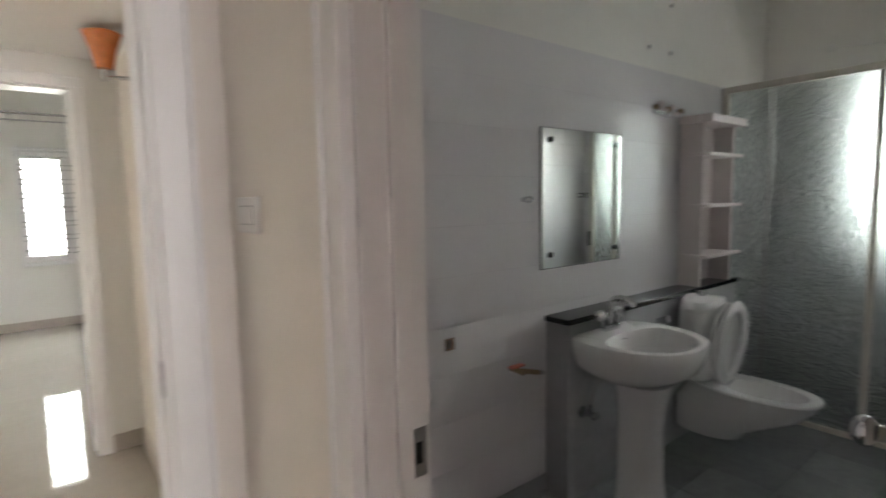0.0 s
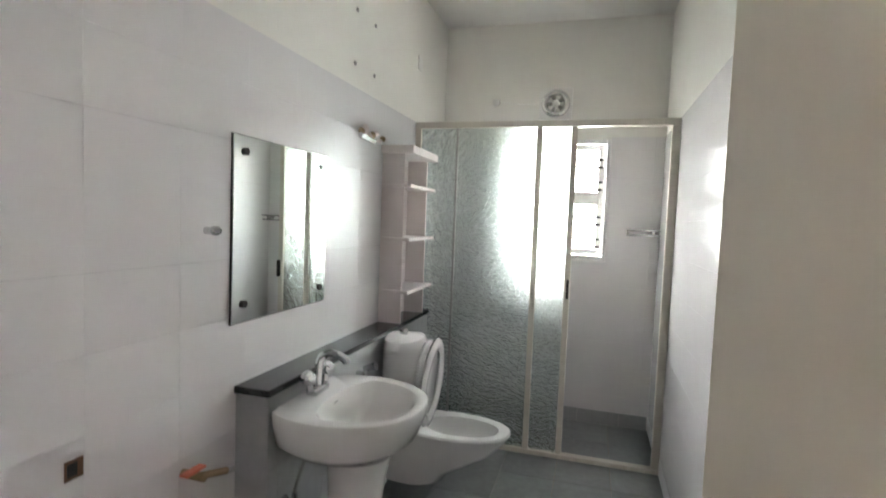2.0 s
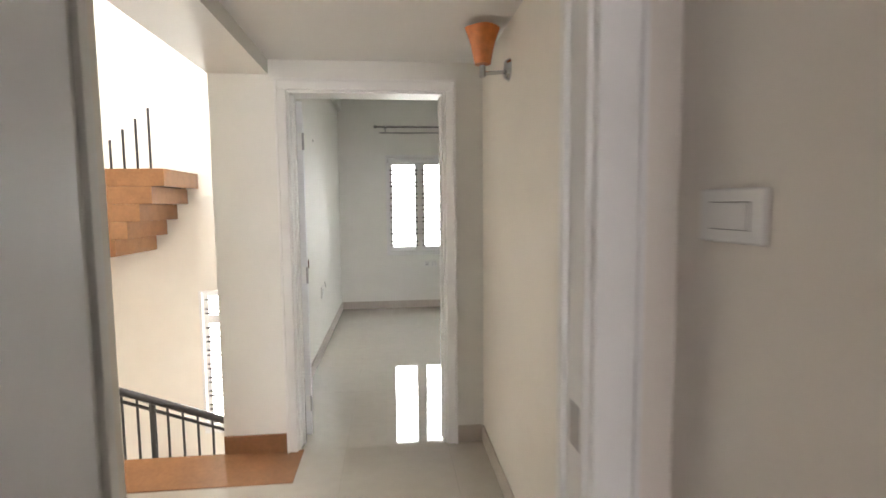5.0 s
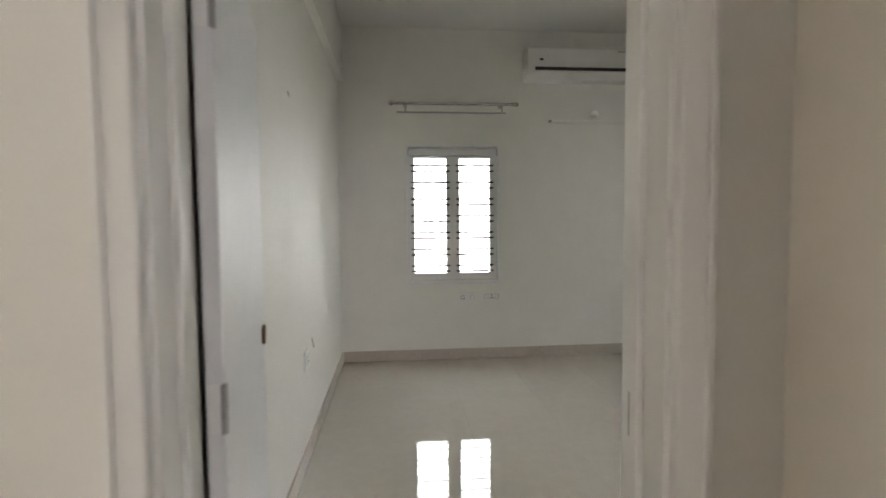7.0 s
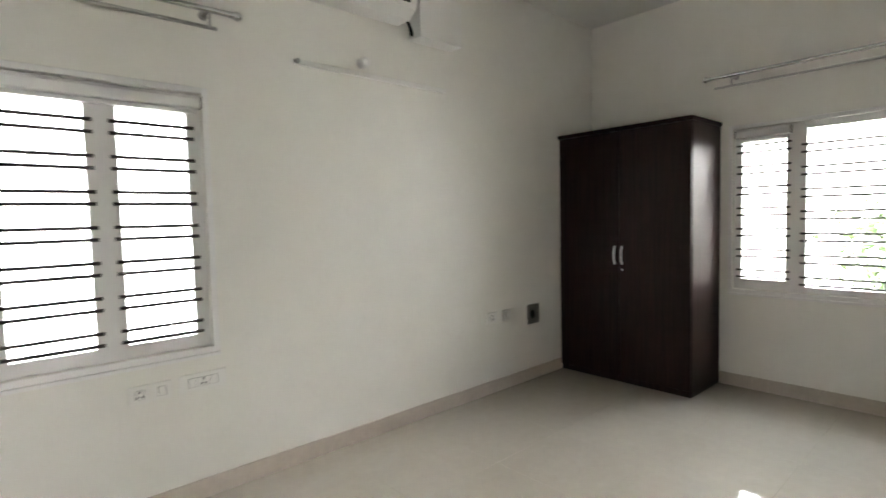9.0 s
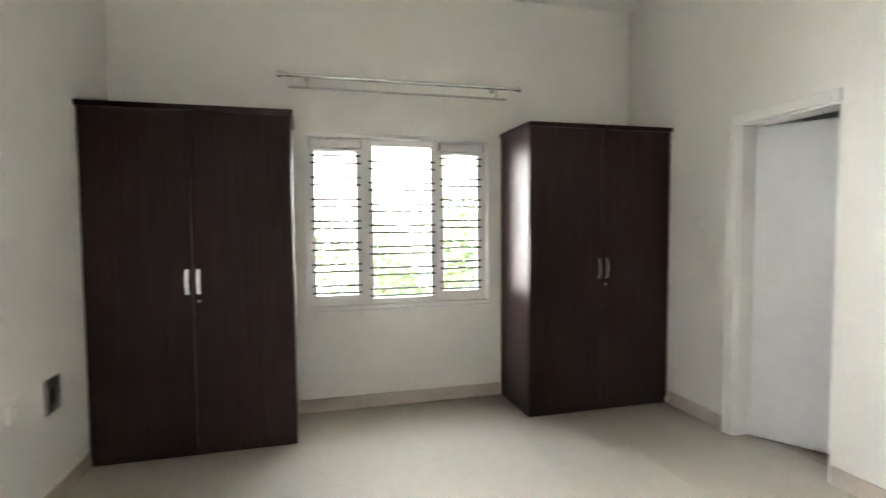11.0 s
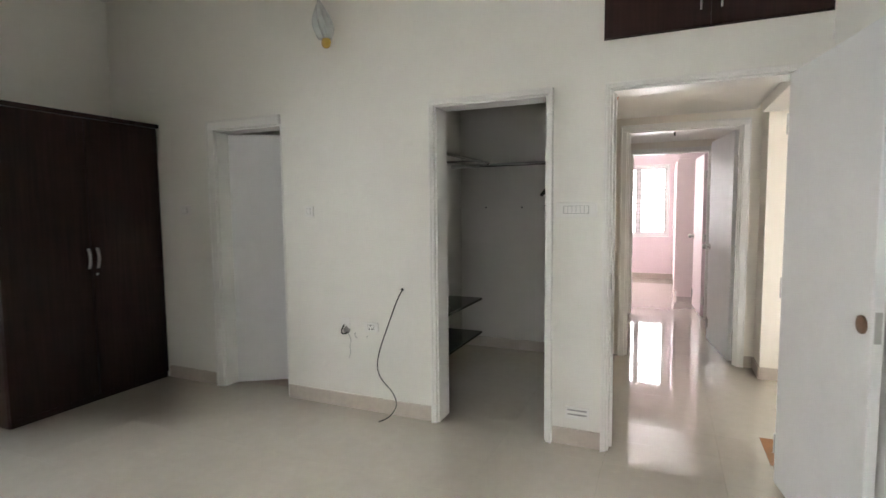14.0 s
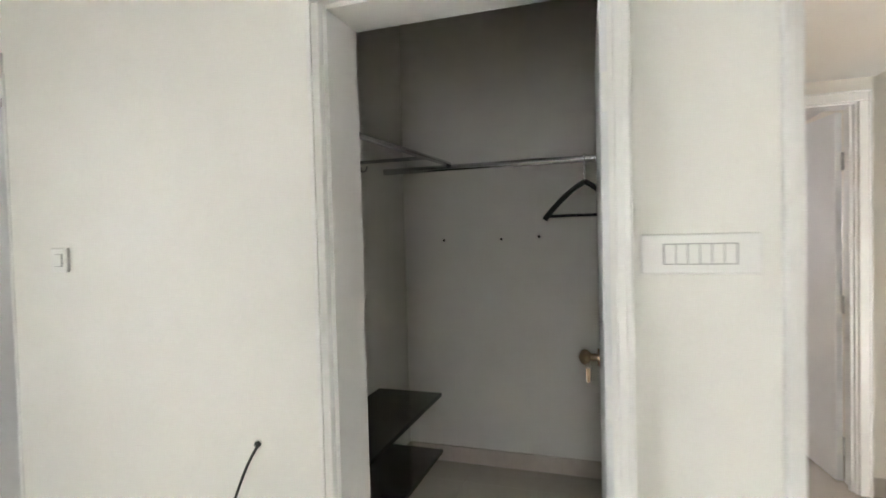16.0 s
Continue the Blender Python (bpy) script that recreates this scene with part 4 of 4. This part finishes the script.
part("lid_back", loft(B(), [[(tx + 0.175 * q * math.cos(a), y, 0.615 + 0.225 * q * math.sin(a)) for a in [2 * math.pi * k / 36 for k in range(36)]] for q, y in ((0.97, -2.40), (1.0, -2.406), (1.0, -2.416), (0.97, -2.42))]), CERAMIC, t, "white seat lid leaning on the cistern", True)

t = thing("health_faucet", (1.25, -2.19, 0.6), "chrome health faucet on the ledge front", "tap")
part("holder", box(B(), 1.235, 1.265, -2.215, -2.177, 0.69, 0.75, 0.004), CHROME, t)
part("spray_head", rod(B(), (1.25, -2.215, 0.765), (1.25, -2.275, 0.785), 0.012, 14, 0.02), CHROME, t, "", True)
part("grip", rod(B(), (1.25, -2.22, 0.62), (1.25, -2.225, 0.77), 0.011), CHROME, t, "", True)
tube("hose", [(1.25, -2.22, 0.62), (1.24, -2.25, 0.45), (1.18, -2.27, 0.33), (1.10, -2.25, 0.36), (1.08, -2.2, 0.5)], 0.008, PLASTIC, t)
for x, z in ((0.66, 0.42), (1.07, 0.52)):
    t = thing("angle_valve", (x, -2.19, z), "chrome angle valve on the grey ledge", "valve", "angle valves")
    part("valve_body", rod(rod(B(), (x, -2.177, z), (x, -2.24, z), 0.013), (x, -2.225, z), (x, -2.225, z + 0.05), 0.01), CHROME, t, "", True)
    part("valve_knob", ball(B(), (x, -2.25, z), 0.022, 1.2, 0.7, 0.8), CHROME, t, "", True)
    part("escutcheon", rod(B(), (x, -2.177, z), (x, -2.182, z), 0.03, 20), CHROME, t, "", True)
    tube("supply_hose", [(x, -2.225, z + 0.05), (x + 0.01, -2.25, z + 0.16), (x + 0.06, -2.26, z + 0.22), (x + 0.08, -2.24, 0.66)], 0.007, STEEL, t)

t = thing("wall_tap", (0.316, -2.05, 0.68), "brass wall tap with a red lever", "tap")
part("tap_body", rod(rod(B(), (0.316, -2.049, 0.675), (0.316, -2.13, 0.675), 0.014), (0.316, -2.12, 0.68), (0.40, -2.14, 0.66), 0.012), BRASS, t, "", True)
part("lever", box(B(), 0.25, 0.33, -2.125, -2.095, 0.70, 0.709, 0.003), RED, t, "faded red lever")
part("spout_end", rod(B(), (0.39, -2.14, 0.662), (0.425, -2.148, 0.655), 0.009), STEEL, t, "", True)
t = thing("open_outlet", (-0.03, -2.05, 0.85), "small square hole with a rusty edge in the tiles", "outlet")
part("hole_frame", box(B(), -0.052, -0.005, -2.052, -2.0485, 0.825, 0.875, 0.001), RUST, t)
part("hole_dark", box(B(), -0.047, -0.022, -2.0535, -2.052, 0.835, 0.868), BLACK, t)
t = thing("stop_valve", (0.40, -2.05, 1.42), "small chrome knob on the tiles beside the mirror", "valve")
part("valve_knob", ball(rod(B(), (0.40, -2.05, 1.42), (0.40, -2.075, 1.42), 0.012), (0.40, -2.085, 1.42), 0.022, 1.1, 0.8, 0.7), CHROME, t, "", True)

t = thing("bathroom_shelf", (2.05, -2.12, 0.876), "pale laminate open shelf unit standing on the granite ledge", "shelf unit")
part("side_panel", box(B(), 1.77, 1.786, -2.187, -2.052, 0.877, 1.84, 0.001), PALEWOOD, t)
part("back_panel", box(B(), 1.786, 2.18, -2.06, -2.052, 0.877, 1.84, 0.001), PALEWOOD, t)
part("side_panel", box(B(), 2.164, 2.18, -2.187, -2.06, 0.877, 1.84, 0.001), PALEWOOD, t)
for z in (1.06, 1.36, 1.66):
    part("shelf_board", box(B(), 1.75, 2.20, -2.235, -2.061, z - 0.009, z + 0.009, 0.002), PALEWOOD, t)
part("top_board", box(B(), 1.745, 2.21, -2.245, -2.052, 1.84, 1.885, 0.004), PALEWOOD, t)
t = thing("bath_wall_lamp_remains", (1.6, -2.05, 1.93), "torn mounting foam of a removed wall light", "lamp mount")
for k in range(7):
    part("foam_lump", ball(B(), (1.47 + 0.045 * k, -2.062, 1.915 + 0.02 * math.sin(k * 2.1)), 0.026, 1.2, 0.5, 0.7 + 0.3 * math.sin(k)), PALEWOOD if k % 3 else BRASS, t, "", True)
part("tube_end", rod(B(), (1.44, -2.07, 1.89), (1.60, -2.07, 1.88), 0.014), CHROME, t, "", True)
for x, z in ((1.42, 2.498), (1.64, 2.498), (1.41, 2.236), (1.64, 2.236)):
    tagged(part("wall_plug", ball(B(), (x, -2.045, z), 0.012, 1, 0.5, 1), GREYLINE, smooth=True), "grey plug remaining in the painted wall", "wall plug", "wall plugs")
tagged(part("blank_plate", box(B(), 2.33, 2.41, -2.05, -2.042, 2.47, 2.56, 0.003), PLASTIC), "small white blank plate high on the wall", "blank plate")
tagged(part("surface_conduit", box(B(), 0.35, 0.95, -2.056, -2.0425, 2.52, 2.545, 0.003), PLASTIC), "white cable conduit on the painted wall", "conduit")

t = thing("shower_partition", (2.32, -2.85, 0), "cream framed shower partition with pebbled glass and an open side", "shower partition")
X0, X1 = 2.305, 2.345
for y0, y1 in ((-2.09, -2.052), (-2.885, -2.85), (-3.095, -3.06), (-3.67, -3.625)):
    part("post", box(B(), X0, X1, y0, y1, 0.03, 2.075, 0.003), ALU, t)
part("post", box(B(), 2.312, 2.338, -2.345, -2.333, 0.03, 2.075, 0.002), STEEL, t)
part("top_rail", box(B(), X0 - 0.005, X1 + 0.005, -3.67, -2.052, 2.075, 2.115, 0.004), ALU, t)
part("bottom_rail", box(B(), X0 - 0.005, X1 + 0.005, -3.67, -2.052, 0.0, 0.03, 0.004), ALU, t)
for y0, y1 in ((-2.333, -2.09), (-2.85, -2.345), (-3.06, -2.885)):
    gl = part("glass_panel", box(B(), 2.322, 2.327, y0, y1, 0.03, 2.075), FROST, t, "pebbled frosted glass")
    gl.visible_shadow = False
part("handle", box(B(), X0 - 0.03, X0, -3.09, -3.075, 1.02, 1.14, 0.004), DARKROD, t)

t = thing("exhaust_fan", (3.0, -2.9, 2.36), "round chrome-ringed exhaust fan on a white plate", "fan")
part("plate", box(B(), 2.985, 3.005, -3.02, -2.78, 2.25, 2.485, 0.004), PLASTIC, t)
rings = []
for k in range(32):
    a = 2 * math.pi * k / 32
    n = Vector((0, math.cos(a), math.sin(a)))
    rings.append([tuple(Vector((2.975, -2.9, 2.365)) + n * (0.082 + 0.022 * math.cos(b)) + Vector((0.02 * math.sin(b), 0, 0))) for b in [2 * math.pi * j / 8 for j in range(8)]])
rings.append(rings[0])
part("ring", loft(B(), rings, cap=False), CHROME, t, "polished chrome ring", True)
part("hub", ball(B(), (2.978, -2.9, 2.365), 0.03, 0.6, 1, 1), PLASTIC, t, "", True)
for k in range(5):
    a = 2 * math.pi * k / 5
    bl = B()
    rod(bl, (2.981, -2.9 + 0.025 * math.cos(a), 2.365 + 0.025 * math.sin(a)), (2.981, -2.9 + 0.072 * math.cos(a), 2.365 + 0.072 * math.sin(a)), 0.012, 6, 0.022)
    part("blade", bl, STEEL, t)
tube("fan_wire", [(2.995, -2.78, 2.37), (2.998, -2.65, 2.365), (2.998, -2.55, 2.385), (2.998, -2.46, 2.39)], 0.004, PLASTIC, t)
part("wire_rose", ball(B(), (2.997, -2.45, 2.39), 0.028, 0.4, 1, 1), PLASTIC, t, "", True)

t = thing("towel_rack", (2.95, -3.55, 1.44), "small chrome towel rack in the shower", "towel rack")
for z in (1.42, 1.455):
    part("rack_bar", rod(B(), (2.91, -3.67, z), (2.91, -3.44, z), 0.008), CHROME, t, "", True)
for y in (-3.45, -3.62):
    part("rack_post", rod(B(), (2.995, y, 1.437), (2.91, y, 1.437), 0.010), CHROME, t, "", True)

# ---- pink room ----
t = thing("far_wardrobe", (-1.8, -6.6, 0), "pale pink built-in wardrobe in the far room", "wardrobe")
part("body", box(B(), -2.2, -1.55, -7.75, -5.72, 0.09, 2.14, 0.003), PINK, t)
part("plinth", box(B(), -2.2, -1.57, -7.73, -5.74, 0, 0.09), PINK, t)
for k in range(3):
    dr = part("cabinet_door", box(B(), -1.55, -1.532, -7.74 + k * 0.675, -7.74 + k * 0.675 + 0.67, 0.1, 2.13, 0.003), PINK, t)
    part("handle", rod(B(), (-1.525, -7.68 + k * 0.675, 1.0), (-1.525, -7.68 + k * 0.675, 1.12), 0.008), CHROME, dr, "", True)

# ---- outdoors ----
tagged(part("ground", box(B(), -400, 400, -400, 400, -3.7, -3.5), GRASS), "dry ground far below the windows", "ground", "", "structure")


def tree(at, height, spread, seed, label):
    rnd = random.Random(seed)
    t = thing("tree", at, label, "tree", "trees outside")
    bm = B()
    x, y, z = at
    p = Vector(at)
    for k in range(5):
        q = p + Vector((rnd.uniform(-.15, .15), rnd.uniform(-.15, .15), height * 0.13))
        rod(bm, p, q, 0.16 - 0.02 * k, 10, 0.14 - 0.02 * k)
        p = q
    tips = []
    for k in range(14):
        a = rnd.uniform(0, 6.283)
        e = p + Vector((math.cos(a) * spread * rnd.uniform(.4, 1), math.sin(a) * spread * rnd.uniform(.4, 1), rnd.uniform(-0.05, 0.4) * height))
        rod(bm, p - Vector((0, 0, rnd.uniform(0, .25) * height)), e, 0.05, 6, 0.015)
        tips.append(e)
    part("trunk", bm, BARK, t)
    verts, faces = [], []
    for e in tips:
        for k in range(420):
            c = e + Vector((rnd.gauss(0, .38), rnd.gauss(0, .38), rnd.gauss(0, .32))) * spread * 0.75
            d = Vector((rnd.gauss(0, 1), rnd.gauss(0, 1), rnd.gauss(-.4, .6))).normalized()
            s = d.cross(Vector((rnd.gauss(0, 1), rnd.gauss(0, 1), rnd.gauss(0, 1)))).normalized()
            ln = rnd.uniform(.10, .2)
            i = len(verts)
            verts += [tuple(c), tuple(c + d * ln * .5 + s * ln * .2), tuple(c + d * ln), tuple(c + d * ln * .5 - s * ln * .2)]
            faces.append((i, i + 1, i + 2, i + 3))
    me = bpy.data.meshes.new("crown")
    me.from_pydata(verts, [], faces)
    me.materials.append(FOLIAGE)
    o = new("crown", me)
    o.parent = t
    o.matrix_parent_inverse = t.matrix_basis.inverted()
    return t


tree((7.6, 1.35, -3.5), 4.6, 1.25, 3, "leafy green tree outside the wide window")
tree((8.6, -0.2, -3.5), 4.8, 1.3, 5, "leafy green tree outside the wide window")
tree((-2.9, 14.5, -3.5), 6.2, 0.8, 9, "slender green tree beyond the two-leaf window")


tagged(part("backdrop", box(B(), 14.0, 14.1, -10, 14, -3.49, 9), HAZE), "bright hazy sky beyond the trees", "sky", "", "structure")
tagged(part("backdrop_north", box(B(), -16, 13.9, 24.0, 24.1, -3.49, 14), HAZE), "bright hazy sky beyond the slender tree", "sky", "", "structure")


# ---- tiles and other pieces ----
tile_cache = {}


def tile_mesh(key, dims, material):
    if key not in tile_cache:
        bm = B()
        box(bm, -dims[0] / 2, dims[0] / 2, -dims[1] / 2, dims[1] / 2, -dims[2] / 2, dims[2] / 2)
        me = bpy.data.meshes.new("tile")
        bm.to_mesh(me)
        bm.free()
        me.materials.append(material)
        tile_cache[key] = me
    return tile_cache[key]


def spans(a0, a1, size, start):
    k = math.floor((a0 - start) / size)
    while start + k * size < a1 - 1e-6:
        lo, hi = max(a0, start + k * size), min(a1, start + (k + 1) * size)
        if hi - lo > 0.012:
            yield lo, hi
        k += 1


def lay(parent, plane, level, thick, a0, a1, b0, b1, sa, sb, gap, material, start=(0, 0), skip=()):
    """Tiles over a rectangle: plane z (a=x, b=y), x (a=y, b=z) or y (a=x, b=z); level is the back of the tile, thick its signed depth."""
    for lo, hi in spans(a0, a1, sa, start[0]):
        for l2, h2 in spans(b0, b1, sb, start[1]):
            u, v = (lo + hi) / 2, (l2 + h2) / 2
            if any(s[0] < u < s[1] and s[2] < v < s[3] for s in skip):
                continue
            w, h = hi - lo - gap, h2 - l2 - gap
            t = abs(thick)
            dims = {"z": (w, h, t), "x": (t, w, h), "y": (w, t, h)}[plane]
            c = level + thick / 2
            at = {"z": (u, v, c), "x": (c, u, v), "y": (u, c, v)}[plane]
            o = new("tile", tile_mesh((material.name, plane, round(w, 4), round(h, 4)), dims, material))
            o.parent = parent
            o.matrix_parent_inverse = parent.matrix_basis.inverted()
            o.location = at


lay(slab, "z", -0.008, 0.008, -2.1, 3.05, -0.16, 3.97, 0.6, 0.6, 0.0008, VITRIFIED, (0.1, 0.15))
lay(slab_hall, "z", -0.008, 0.008, -3.6, -0.88, -2.07, -0.16, 0.6, 0.6, 0.0008, VITRIFIED, (0.1, 0.15))
lay(slab_corr, "z", -0.008, 0.008, -2.12, -0.88, -4.2, -2.07, 0.6, 0.6, 0.0008, VITRIFIED, (0.1, 0.15))
lay(slab_closet, "z", -0.008, 0.008, -0.76, 0.54, -1.9, -0.16, 0.6, 0.6, 0.0008, VITRIFIED, (0.1, 0.15))
lay(slab_far, "z", -0.008, 0.008, -3.28, 0.88, -7.83, -4.2, 0.6, 0.6, 0.0008, VITRIFIED, (0.1, 0.15))
lay(slab_bath, "z", -0.008, 0.008, -0.88, 3.0, -3.67, -2.05, 0.315, 0.315, 0.004, BATHFLOOR, (0.13, -3.39))
bn = bpy.data.objects["wall_bath_north"]
lay(bn, "y", -2.042, -0.006, -0.754, 3.0, 0.1, 2.12, 0.30, 0.20, 0.0005, WALLTILE, (0.0, 0.12))
lay(bn, "y", -2.042, -0.010, -0.754, 3.0, 0.0, 0.1, 0.30, 0.20, 0.002, GREYTILE, (0.13, 0))
bs = bpy.data.objects["wall_bath_south"]
lay(bs, "y", -3.676, 0.006, -0.754, 3.0, 0.1, 2.12, 0.30, 0.20, 0.0005, WALLTILE, (0.0, 0.12))
lay(bs, "y", -3.676, 0.010, -0.754, 3.0, 0.0, 0.1, 0.30, 0.20, 0.002, GREYTILE, (0.13, 0))
be = bpy.data.objects["wall_bath_east"]
lay(be, "x", 3.006, -0.006, -3.67, -2.05, 0.1, 2.12, 0.30, 0.20, 0.0005, WALLTILE, (-3.31, 0.025), skip=[(-3.31, -2.61, 1.225, 2.10)])
lay(be, "x", 3.006, -0.010, -3.66, -2.06, 0.0, 0.1, 0.30, 0.20, 0.002, GREYTILE, (0.13, 0))
bw = bpy.data.objects["wall_hall_east"]
lay(bw, "x", -0.76, 0.006, -2.885, -2.05, 0.1, 2.12, 0.30, 0.20, 0.0005, WALLTILE, (-2.885, 0.12))
ledge = bpy.data.objects["ledge"]
lay(ledge, "y", -2.176, -0.004, 0.556, 2.30, 0.0, 0.85, 0.315, 0.315, 0.002, GREYTILE, (0.62, -0.05))
